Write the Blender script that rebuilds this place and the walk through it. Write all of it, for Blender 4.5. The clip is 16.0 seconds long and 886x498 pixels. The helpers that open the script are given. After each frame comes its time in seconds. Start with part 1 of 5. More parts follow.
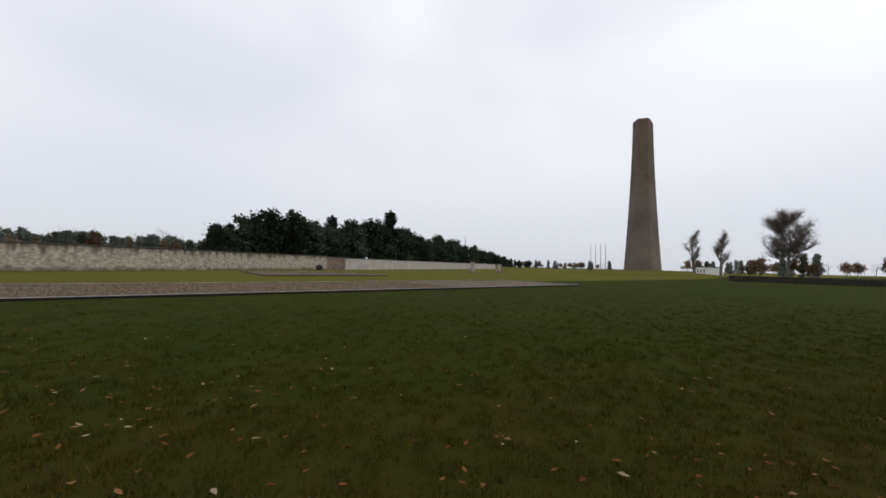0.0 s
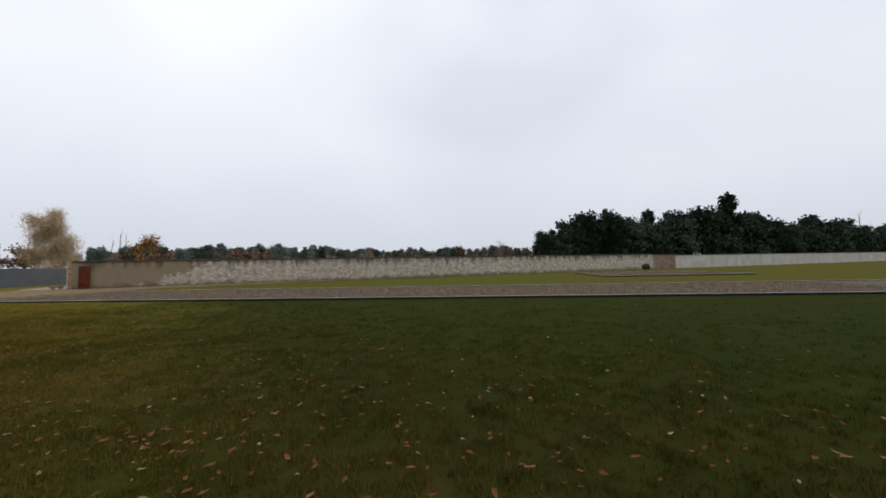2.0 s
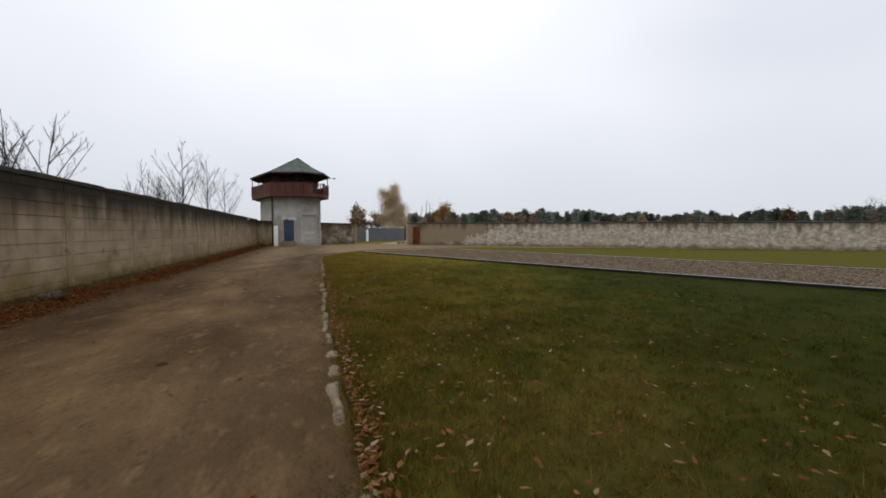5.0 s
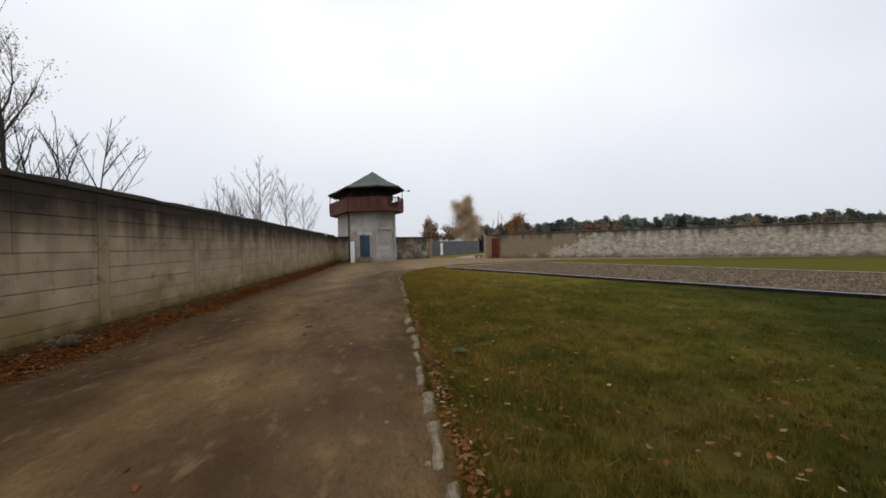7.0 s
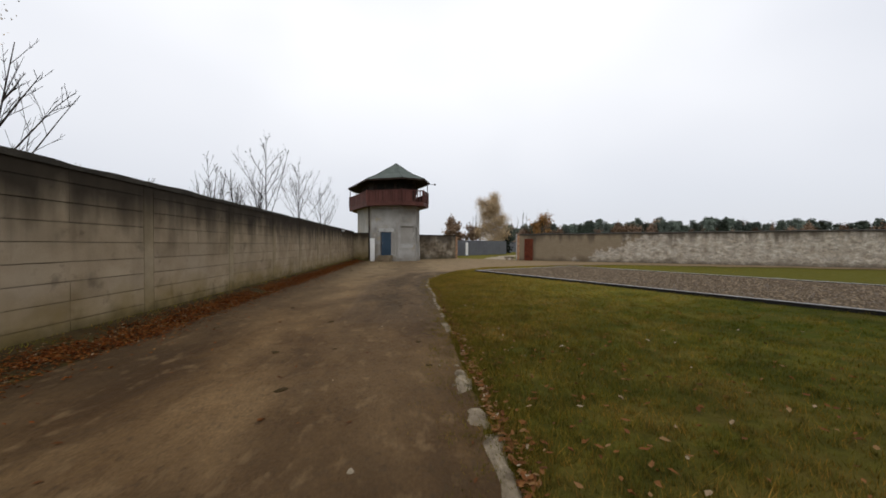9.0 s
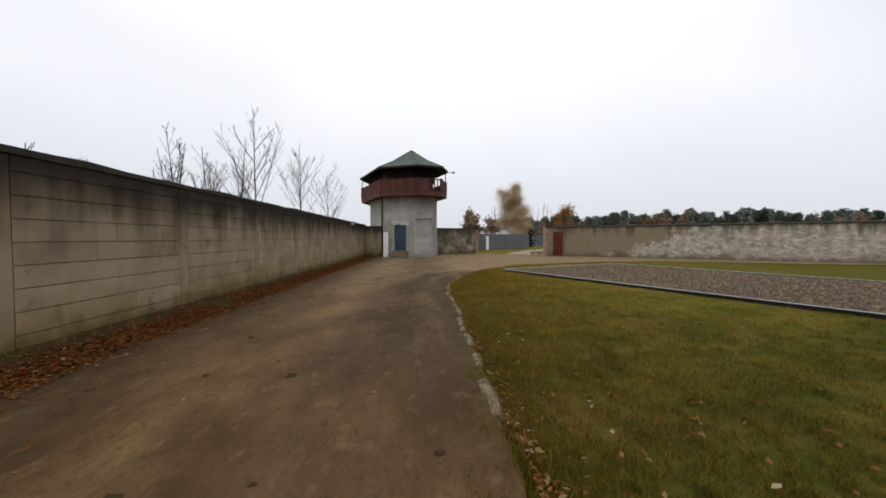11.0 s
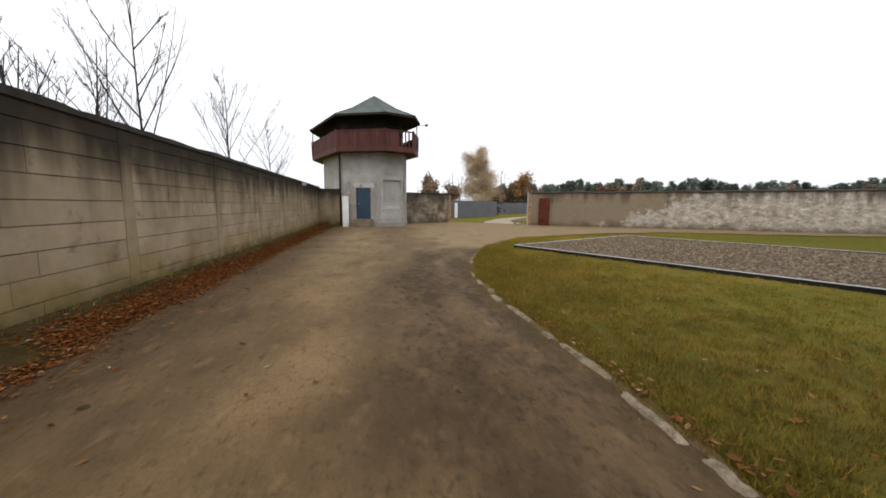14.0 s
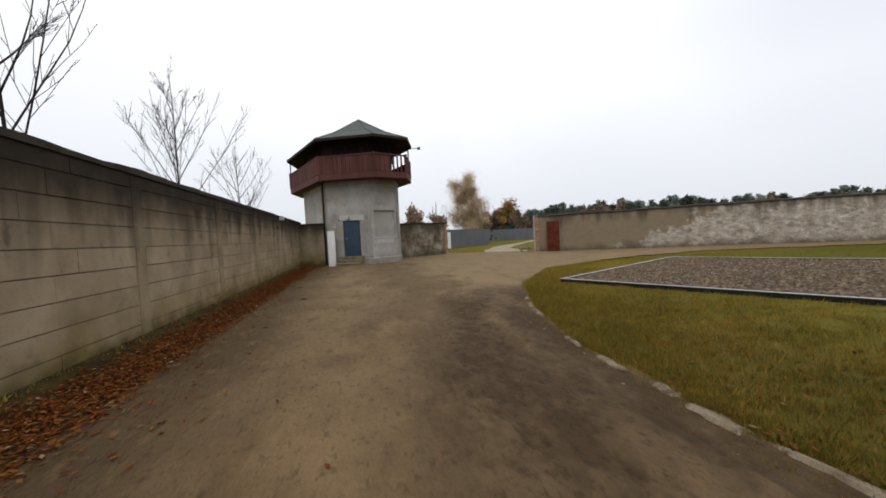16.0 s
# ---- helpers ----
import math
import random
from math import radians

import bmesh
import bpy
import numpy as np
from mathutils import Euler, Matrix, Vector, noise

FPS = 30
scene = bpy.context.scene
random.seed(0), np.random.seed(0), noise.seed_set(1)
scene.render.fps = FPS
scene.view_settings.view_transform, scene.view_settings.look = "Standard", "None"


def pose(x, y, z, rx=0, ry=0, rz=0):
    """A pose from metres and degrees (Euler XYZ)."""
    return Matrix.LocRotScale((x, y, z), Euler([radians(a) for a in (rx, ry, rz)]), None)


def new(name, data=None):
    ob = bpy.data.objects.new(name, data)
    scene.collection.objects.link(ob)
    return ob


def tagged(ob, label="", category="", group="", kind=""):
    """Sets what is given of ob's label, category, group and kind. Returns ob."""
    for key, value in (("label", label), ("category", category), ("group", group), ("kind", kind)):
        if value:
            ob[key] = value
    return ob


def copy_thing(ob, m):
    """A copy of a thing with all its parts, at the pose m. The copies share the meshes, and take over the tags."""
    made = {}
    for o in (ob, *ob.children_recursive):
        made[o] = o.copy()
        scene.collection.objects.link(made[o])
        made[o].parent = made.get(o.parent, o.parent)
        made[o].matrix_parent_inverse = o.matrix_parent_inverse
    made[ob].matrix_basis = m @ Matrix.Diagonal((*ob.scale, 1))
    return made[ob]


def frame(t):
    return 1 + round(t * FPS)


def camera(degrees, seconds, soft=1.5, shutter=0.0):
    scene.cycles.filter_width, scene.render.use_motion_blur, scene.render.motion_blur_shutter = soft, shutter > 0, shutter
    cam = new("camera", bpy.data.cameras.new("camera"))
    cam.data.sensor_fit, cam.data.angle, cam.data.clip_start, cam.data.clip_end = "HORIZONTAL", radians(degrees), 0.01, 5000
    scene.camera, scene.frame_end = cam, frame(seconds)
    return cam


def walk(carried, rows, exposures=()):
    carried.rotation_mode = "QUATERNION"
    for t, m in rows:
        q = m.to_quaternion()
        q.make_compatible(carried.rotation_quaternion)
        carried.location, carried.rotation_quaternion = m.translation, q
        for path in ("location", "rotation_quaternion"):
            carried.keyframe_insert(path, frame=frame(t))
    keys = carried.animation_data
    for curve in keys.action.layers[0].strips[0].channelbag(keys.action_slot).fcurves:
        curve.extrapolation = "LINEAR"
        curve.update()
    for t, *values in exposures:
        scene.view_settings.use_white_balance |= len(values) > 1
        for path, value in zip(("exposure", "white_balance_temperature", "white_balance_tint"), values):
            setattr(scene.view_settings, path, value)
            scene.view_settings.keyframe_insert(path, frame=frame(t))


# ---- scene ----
cam = camera(101.0, 16.0, soft=1.7)
PATH = [
    (0.0, pose(5.854, 0.070, 1.473, 92.44, -1.49, -102.36)),
    (0.5, pose(5.869, 0.906, 1.490, 93.65, -0.04, -90.29)),
    (1.0, pose(5.875, 1.694, 1.497, 92.75, 0.86, -81.56)),
    (1.5, pose(5.824, 2.527, 1.488, 94.92, -0.16, -67.84)),
    (2.0, pose(5.744, 3.332, 1.478, 92.43, 1.24, -57.46)),
    (2.5, pose(5.660, 4.131, 1.473, 95.30, 1.73, -47.78)),
    (3.0, pose(5.577, 4.920, 1.449, 92.34, 2.91, -40.04)),
    (3.5, pose(5.505, 5.708, 1.424, 90.20, 0.27, -32.14)),
    (4.0, pose(5.442, 6.475, 1.421, 88.09, 0.41, -26.63)),
    (4.5, pose(5.340, 7.247, 1.440, 86.94, -0.29, -23.10)),
    (5.0, pose(5.274, 8.035, 1.473, 87.31, -0.18, -19.35)),
    (7.5, pose(5.047, 12.081, 1.465, 89.55, 0.98, -7.50)),
    (8.0, pose(4.995, 12.905, 1.469, 89.45, 0.45, -7.07)),
    (8.5, pose(4.947, 13.731, 1.469, 88.88, -0.62, -7.70)),
    (9.0, pose(4.878, 14.559, 1.460, 89.33, -0.07, -5.39)),
    (11.5, pose(4.936, 18.186, 1.538, 87.30, -0.63, -1.90)),
    (12.0, pose(4.768, 18.933, 1.490, 83.24, -1.81, -1.20)),
    (12.5, pose(4.512, 19.720, 1.464, 79.69, -2.25, -1.97)),
    (13.0, pose(4.243, 20.476, 1.462, 78.66, -0.27, -3.45)),
    (13.5, pose(3.933, 21.270, 1.447, 80.63, 0.75, -6.80)),
    (14.0, pose(3.696, 22.032, 1.455, 83.19, -0.32, -10.34)),
    (14.5, pose(3.507, 22.832, 1.450, 84.80, -0.58, -12.04)),
    (15.0, pose(3.366, 23.637, 1.436, 84.68, -0.18, -15.22)),
    (15.5, pose(3.242, 24.474, 1.425, 86.55, 1.28, -13.67)),
    (16.0, pose(3.130, 25.317, 1.412, 87.95, 3.04, -13.31)),
]
walk(cam, PATH, exposures=[(0.0, -0.16, 6400, 10), (2.0, -0.20, 6250, 10), (3.0, -0.34, 6120, 10), (3.6, -0.28, 6150, 10), (5.0, -0.12, 6390, 10),
                           (9.0, -0.09, 6430, 10), (12.0, 0.06, 6500, 10), (13.0, 0.36, 6500, 10), (13.6, 0.48, 6500, 10), (14.0, 0.44, 6500, 10),
                           (14.5, 0.32, 6500, 10), (15.0, 0.24, 6500, 10), (16.0, 0.05, 6480, 10)])

# ---------------------------------------------------------------- light
SUN_EL, SUN_AZ = radians(38), radians(200)
world = bpy.data.worlds.new("overcast_sky")
scene.world = world
world.use_nodes = True
wn, wl = world.node_tree.nodes, world.node_tree.links
wn.clear()
w_out, w_bg = wn.new("ShaderNodeOutputWorld"), wn.new("ShaderNodeBackground")
w_sky = wn.new("ShaderNodeTexSky")
w_sky.sky_type, w_sky.sun_disc = "NISHITA", False
w_sky.sun_elevation, w_sky.sun_rotation = SUN_EL, SUN_AZ
w_co, w_map = wn.new("ShaderNodeTexCoord"), wn.new("ShaderNodeMapping")
w_map.inputs["Scale"].default_value = (1.0, 1.0, 1.5)
w_noise = wn.new("ShaderNodeTexNoise")
w_noise.inputs["Scale"].default_value, w_noise.inputs["Detail"].default_value = 1.5, 2.5
w_noise.inputs["Roughness"].default_value = 0.45
w_ramp = wn.new("ShaderNodeValToRGB")
w_ramp.color_ramp.elements[0].position, w_ramp.color_ramp.elements[0].color = 0.30, (9.3, 9.5, 10.1, 1)
w_ramp.color_ramp.elements[1].position, w_ramp.color_ramp.elements[1].color = 0.66, (12.6, 12.6, 12.75, 1)
w_sep = wn.new("ShaderNodeSeparateXYZ")
w_up = wn.new("ShaderNodeMapRange")
w_up.inputs["From Min"].default_value, w_up.inputs["From Max"].default_value = 0.02, 0.50
w_low = wn.new("ShaderNodeMixRGB")
w_low.inputs[1].default_value = (7.6, 7.8, 8.4, 1)
w_mix = wn.new("ShaderNodeMixRGB")
w_mix.inputs[0].default_value = 0.93
w_bg.inputs["Strength"].default_value = 0.1
wl.new(w_co.outputs["Generated"], w_map.inputs["Vector"])
wl.new(w_co.outputs["Generated"], w_sep.inputs[0])
wl.new(w_sep.outputs["Z"], w_up.inputs["Value"])
wl.new(w_map.outputs[0], w_noise.inputs["Vector"])
wl.new(w_noise.outputs[0], w_ramp.inputs[0])
wl.new(w_up.outputs[0], w_low.inputs[0])
wl.new(w_ramp.outputs[0], w_low.inputs[2])
wl.new(w_sky.outputs[0], w_mix.inputs[1])
wl.new(w_low.outputs[0], w_mix.inputs[2])
wl.new(w_mix.outputs[0], w_bg.inputs[0])
wl.new(w_bg.outputs[0], w_out.inputs[0])

sun = new("sun", bpy.data.lights.new("sun", "SUN"))
sun.data.energy, sun.data.angle, sun.data.color = 0.5, radians(40), (1.0, 0.97, 0.93)
sun.matrix_world = pose(0, 0, 60, 90 - math.degrees(SUN_EL), 0, 180 - math.degrees(SUN_AZ))


# ---------------------------------------------------------------- materials
def material(name, stops, scale=1.0, rough=0.85, bump=0.3, fine=40.0, grain=0.25, metal=0.0, space="world",
             stretch=(1, 1, 1), spread=0.0, extra=None, bump_scale=None, spec=0.12, depth=0.02):
    """Colours mixed by coarse noise, darkened and lightened by fine grain, with relief. extra: (kind, settings) layers."""
    m = bpy.data.materials.new(name)
    m.use_nodes = True
    n, l = m.node_tree.nodes, m.node_tree.links
    p = n["Principled BSDF"]
    p.inputs["Roughness"].default_value, p.inputs["Metallic"].default_value = rough, metal
    p.inputs["Specular IOR Level"].default_value = spec
    if space == "world":
        co = n.new("ShaderNodeNewGeometry").outputs["Position"]
    else:
        co = n.new("ShaderNodeTexCoord").outputs["Object"]
    mp = n.new("ShaderNodeMapping")
    mp.inputs["Scale"].default_value = stretch
    l.new(co, mp.inputs["Vector"])

    def noise_tex(s, detail=5.0, r=0.6):
        t = n.new("ShaderNodeTexNoise")
        t.inputs["Scale"].default_value, t.inputs["Detail"].default_value, t.inputs["Roughness"].default_value = s, detail, r
        l.new(mp.outputs[0], t.inputs["Vector"])
        return t.outputs[0]

    big, small = noise_tex(scale), noise_tex(fine, 4.0, 0.7)
    ramp = n.new("ShaderNodeValToRGB")
    els = ramp.color_ramp.elements
    while len(els) < len(stops):
        els.new(0.5)
    for e, (pos_, c) in zip(els, stops):
        e.position, e.color = pos_, (*c, 1)
    l.new(big, ramp.inputs[0])
    col = ramp.outputs[0]

    def mixed(kind, fac, a, b):
        x = n.new("ShaderNodeMixRGB")
        x.blend_type = kind
        for i, s in ((0, fac), (1, a), (2, b)):
            if isinstance(s, (int, float)):
                x.inputs[i].default_value = s
            elif isinstance(s, tuple):
                x.inputs[i].default_value = (*s, 1)
            else:
                l.new(s, x.inputs[i])
        return x.outputs[0]

    def ranged(v, a, b, c=0.0, d=1.0):
        x = n.new("ShaderNodeMapRange")
        for k, s in (("From Min", a), ("From Max", b), ("To Min", c), ("To Max", d)):
            x.inputs[k].default_value = s
        l.new(v, x.inputs["Value"])
        return x.outputs[0]

    def math_(op, a, b):
        x = n.new("ShaderNodeMath")
        x.operation = op
        for i, s in enumerate((a, b)):
            if isinstance(s, (int, float)):
                x.inputs[i].default_value = s
            else:
                l.new(s, x.inputs[i])
        return x.outputs[0]

    col = mixed("MULTIPLY", 1.0, col, ranged(small, 0.25, 0.75, 1 - grain, 1 + grain))
    if spread:
        rnd = n.new("ShaderNodeObjectInfo").outputs["Random"]
        col = mixed("MULTIPLY", 1.0, col, ranged(rnd, 0, 1, 1 - spread, 1 + spread))
    for kind, s in (extra or ()):
        if kind == "height":      # another colour between two heights, grime on the long wall, ragged by streaky noise
            sep = n.new("ShaderNodeSeparateXYZ")
            l.new(n.new("ShaderNodeNewGeometry").outputs["Position"], sep.inputs[0])
            t = n.new("ShaderNodeTexNoise")
            mp2 = n.new("ShaderNodeMapping")
            mp2.inputs["Scale"].default_value = s.get("stretch", (1, 1, 0.15))
            l.new(n.new("ShaderNodeNewGeometry").outputs["Position"], mp2.inputs["Vector"])
            l.new(mp2.outputs[0], t.inputs["Vector"])
            t.inputs["Scale"].default_value, t.inputs["Detail"].default_value = s.get("scale", 3.0), 5.0
            z = math_("ADD", sep.outputs["Z"], ranged(t.outputs[0], 0.25, 0.75, -s["ragged"], s["ragged"]))
            f = math_("MULTIPLY", ranged(z, s["lo"], s["hi"]), s.get("amount", 1.0))
            col = mixed("MIX", f, col, s["color"])
        elif kind == "spots":     # second noise makes patches of another colour
            t = noise_tex(s["scale"], s.get("detail", 6.0), s.get("r", 0.6))
            f = math_("MULTIPLY", ranged(t, s["lo"], s["hi"]), s.get("amount", 1.0))
            if "mask" in s:
                at = n.new("ShaderNodeAttribute")
                at.attribute_name = s["mask"]
                f = math_("MULTIPLY", f, at.outputs["Fac"])
            col = mixed("MIX", f, col, s["color"])
        elif kind == "cells":     # stones of differing tone
            t = n.new("ShaderNodeTexVoronoi")
            t.inputs["Scale"].default_value = s["scale"]
            mp3 = n.new("ShaderNodeMapping")
            mp3.inputs["Scale"].default_value = s.get("stretch", (1, 1, 1.7))
            l.new(n.new("ShaderNodeNewGeometry").outputs["Position"], mp3.inputs["Vector"])
            l.new(mp3.outputs[0], t.inputs["Vector"])
            sepc = n.new("ShaderNodeSeparateColor")
            l.new(t.outputs["Color"], sepc.inputs[0])
            col = mixed("MULTIPLY", 1.0, col, ranged(sepc.outputs[0], 0, 1, s["lo"], s["hi"]))
        elif kind == "island":
            r = n.new("ShaderNodeNewGeometry").outputs["Random Per Island"]
            rr = n.new("ShaderNodeValToRGB")
            ee = rr.color_ramp.elements
            rr.color_ramp.interpolation = s.get("interp", "LINEAR")
            while len(ee) < len(s["stops"]):
                ee.new(0.5)
            for e, (pos_, c) in zip(ee, s["stops"]):
                e.position, e.color = pos_, (*c, 1)
            l.new(r, rr.inputs[0])
            col = mixed(s.get("mode", "MIX"), s.get("amount", 1.0), col, rr.outputs[0])
        elif kind == "attribute":
            at = n.new("ShaderNodeAttribute")
            at.attribute_name = s["name"]
            col = mixed("MIX", math_("MULTIPLY", at.outputs["Fac"], s["amount"]), col, s["color"])
        elif kind == "along":     # a band across a direction in plan
            sep = n.new("ShaderNodeSeparateXYZ")
            l.new(n.new("ShaderNodeNewGeometry").outputs["Position"], sep.inputs[0])
            d = math_("ADD", math_("MULTIPLY", sep.outputs["X"], s["nx"]), math_("MULTIPLY", sep.outputs["Y"], s["ny"]))
            d = math_("ADD", d, math_("MULTIPLY", sep.outputs["Z"], s.get("nz", 0.0)))
            t = noise_tex(s.get("scale", 0.7), 5.0)
            d = math_("ADD", d, ranged(t, 0.25, 0.75, -s["ragged"], s["ragged"]))
            f = math_("MULTIPLY", ranged(d, s["a"], s["b"]), ranged(d, s["d"], s["c"]))
            col = mixed("MIX", math_("MULTIPLY", f, s.get("amount", 1.0)), col, s["color"])
    l.new(col, p.inputs["Base Color"])
    if bump:
        b = n.new("ShaderNodeBump")
        b.inputs["Strength"].default_value, b.inputs["Distance"].default_value = bump, depth
        h = noise_tex(bump_scale, 6.0, 0.65) if bump_scale else small
        l.new(math_("ADD", h, math_("MULTIPLY", big, 0.6)), b.inputs["Height"])
        l.new(b.outputs[0], p.inputs["Normal"])
    return m


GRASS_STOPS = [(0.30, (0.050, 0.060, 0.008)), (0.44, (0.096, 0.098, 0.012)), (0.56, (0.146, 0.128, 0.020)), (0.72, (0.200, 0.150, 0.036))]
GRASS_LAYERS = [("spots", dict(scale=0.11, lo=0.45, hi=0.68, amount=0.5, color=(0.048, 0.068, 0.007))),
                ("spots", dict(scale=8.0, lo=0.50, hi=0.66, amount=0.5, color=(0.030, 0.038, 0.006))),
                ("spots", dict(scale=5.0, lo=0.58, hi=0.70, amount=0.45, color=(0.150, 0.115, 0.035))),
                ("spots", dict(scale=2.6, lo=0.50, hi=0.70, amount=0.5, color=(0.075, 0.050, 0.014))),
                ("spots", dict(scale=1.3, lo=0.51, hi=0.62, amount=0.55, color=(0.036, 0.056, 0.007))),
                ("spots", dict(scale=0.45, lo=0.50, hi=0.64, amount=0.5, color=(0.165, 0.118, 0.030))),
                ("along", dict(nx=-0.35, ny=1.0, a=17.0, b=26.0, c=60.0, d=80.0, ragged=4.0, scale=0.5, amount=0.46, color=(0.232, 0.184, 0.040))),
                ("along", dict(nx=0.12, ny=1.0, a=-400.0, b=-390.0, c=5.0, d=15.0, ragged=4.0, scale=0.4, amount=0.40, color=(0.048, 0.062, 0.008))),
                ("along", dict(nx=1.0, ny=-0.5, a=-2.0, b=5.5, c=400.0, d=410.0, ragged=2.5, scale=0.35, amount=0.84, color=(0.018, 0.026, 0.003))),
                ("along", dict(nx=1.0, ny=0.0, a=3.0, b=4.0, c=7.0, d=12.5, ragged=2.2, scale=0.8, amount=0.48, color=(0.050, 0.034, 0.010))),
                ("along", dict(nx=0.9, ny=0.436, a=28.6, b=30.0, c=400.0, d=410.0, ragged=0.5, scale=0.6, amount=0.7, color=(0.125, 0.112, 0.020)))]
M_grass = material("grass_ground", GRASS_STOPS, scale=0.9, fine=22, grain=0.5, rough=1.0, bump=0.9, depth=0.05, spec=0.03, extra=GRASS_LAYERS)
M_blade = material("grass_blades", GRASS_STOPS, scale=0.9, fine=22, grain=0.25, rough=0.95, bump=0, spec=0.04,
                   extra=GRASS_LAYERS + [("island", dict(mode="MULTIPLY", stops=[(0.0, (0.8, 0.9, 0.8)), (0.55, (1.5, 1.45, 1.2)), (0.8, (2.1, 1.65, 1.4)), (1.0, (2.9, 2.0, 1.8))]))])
PATH_STOPS = [(0.35, (0.065, 0.036, 0.015)), (0.5, (0.122, 0.073, 0.032)), (0.65, (0.185, 0.116, 0.054))]
PATH_LAYERS = [("along", dict(nx=0.0, ny=1.0, a=-400.0, b=-390.0, c=8.0, d=15.0, ragged=3.0, amount=0.35, color=(0.060, 0.038, 0.019))),
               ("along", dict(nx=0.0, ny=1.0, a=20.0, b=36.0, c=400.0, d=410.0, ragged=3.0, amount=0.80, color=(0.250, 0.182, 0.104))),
               ("along", dict(nx=1.0, ny=0.0, a=2.6, b=4.2, c=5.2, d=6.6, ragged=1.5, scale=1.1, amount=0.48, color=(0.052, 0.032, 0.017))),
               ("along", dict(nx=1.0, ny=0.0, a=-2.0, b=-1.0, c=1.1, d=2.9, ragged=0.7, scale=1.0, amount=0.65, color=(0.044, 0.028, 0.015))),
               ("spots", dict(scale=1.5, lo=0.54, hi=0.70, amount=0.42, color=(0.052, 0.033, 0.017))),
               ("spots", dict(scale=14.0, lo=0.56, hi=0.66, amount=0.5, color=(0.053, 0.036, 0.020))),
               ("spots", dict(scale=5.5, lo=0.56, hi=0.70, amount=0.5, color=(0.215, 0.142, 0.071)))]
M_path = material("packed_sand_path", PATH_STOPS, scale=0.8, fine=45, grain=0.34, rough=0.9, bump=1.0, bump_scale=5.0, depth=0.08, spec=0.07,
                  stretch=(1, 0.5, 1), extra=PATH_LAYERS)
M_mud = material("wet_mud_with_lump_shade", PATH_STOPS, scale=0.8, fine=45, grain=0.34, rough=0.78, bump=1.0, bump_scale=9.0, depth=0.07, spec=0.07, stretch=(1, 0.5, 1),
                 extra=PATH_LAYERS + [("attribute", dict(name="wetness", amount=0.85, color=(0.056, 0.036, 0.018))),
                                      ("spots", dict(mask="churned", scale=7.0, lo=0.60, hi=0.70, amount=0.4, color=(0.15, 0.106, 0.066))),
                                      # dark specks paint the shade between lumps that flat light leaves out
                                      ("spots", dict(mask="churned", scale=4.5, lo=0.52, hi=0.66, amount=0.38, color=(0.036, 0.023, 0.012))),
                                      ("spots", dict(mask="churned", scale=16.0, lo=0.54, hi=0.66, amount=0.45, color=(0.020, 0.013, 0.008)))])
M_track = material("pale_sand_track", [(0.35, (0.25, 0.20, 0.14)), (0.65, (0.36, 0.30, 0.21))], scale=0.8, fine=30, bump=0.3)
M_soil = material("dark_verge_soil", [(0.35, (0.032, 0.021, 0.009)), (0.65, (0.062, 0.042, 0.018))], scale=3, fine=40, bump=0.7, spec=0.04,
                  extra=[("spots", dict(scale=4, lo=0.5, hi=0.6, amount=0.5, color=(0.060, 0.048, 0.010)))])
WALL_LAYERS = [("spots", dict(scale=0.9, lo=0.54, hi=0.72, amount=0.40, color=(0.135, 0.100, 0.064))),
               ("spots", dict(scale=1.7, lo=0.60, hi=0.68, amount=0.50, color=(0.085, 0.064, 0.044))),
               ("spots", dict(scale=0.5, lo=0.55, hi=0.70, amount=0.35, color=(0.36, 0.295, 0.215))),
               ("spots", dict(scale=3.4, lo=0.58, hi=0.72, amount=0.35, color=(0.10, 0.076, 0.047))),
               ("height", dict(lo=0.7, hi=3.3, ragged=0.95, scale=1.6, stretch=(1, 1, 0.10), amount=0.50, color=(0.095, 0.075, 0.047))),
               ("height", dict(lo=0.85, hi=0.20, ragged=0.36, scale=1.3, stretch=(1, 1, 1), amount=0.70, color=(0.165, 0.115, 0.030))),
               ("height", dict(lo=0.42, hi=0.14, ragged=0.14, scale=3.0, stretch=(1, 1, 1), amount=0.75, color=(0.052, 0.042, 0.010))),
               ("height", dict(lo=1.50, hi=2.65, ragged=0.85, scale=2.4, stretch=(1, 1, 0.07), amount=0.74, color=(0.044, 0.034, 0.024))),
               ("height", dict(lo=1.78, hi=2.34, ragged=0.30, scale=1.8, stretch=(1, 1, 0.3), amount=0.90, color=(0.024, 0.019, 0.013)))]
M_block = material("concrete_blocks", [(0.3, (0.216, 0.163, 0.102)), (0.5, (0.295, 0.230, 0.150)), (0.7, (0.360, 0.288, 0.195))], scale=1.1, fine=70,
                   grain=0.14, rough=0.92, bump=0.35, depth=0.006, spread=0.09, extra=WALL_LAYERS)
M_pilaster = material("concrete_pilaster", [(0.3, (0.212, 0.165, 0.098)), (0.7, (0.32, 0.258, 0.162))], scale=1.4, fine=60, grain=0.14, rough=0.92,
                      bump=0.35, depth=0.006, extra=WALL_LAYERS)
M_joint = material("wall_joint", [(0.3, (0.115, 0.093, 0.064)), (0.7, (0.20, 0.163, 0.113))], scale=2, fine=60, rough=0.95, extra=WALL_LAYERS)
M_coping = material("mossy_coping", [(0.3, (0.020, 0.017, 0.013)), (0.7, (0.052, 0.045, 0.034))], scale=2.5, fine=40, bump=0.6)
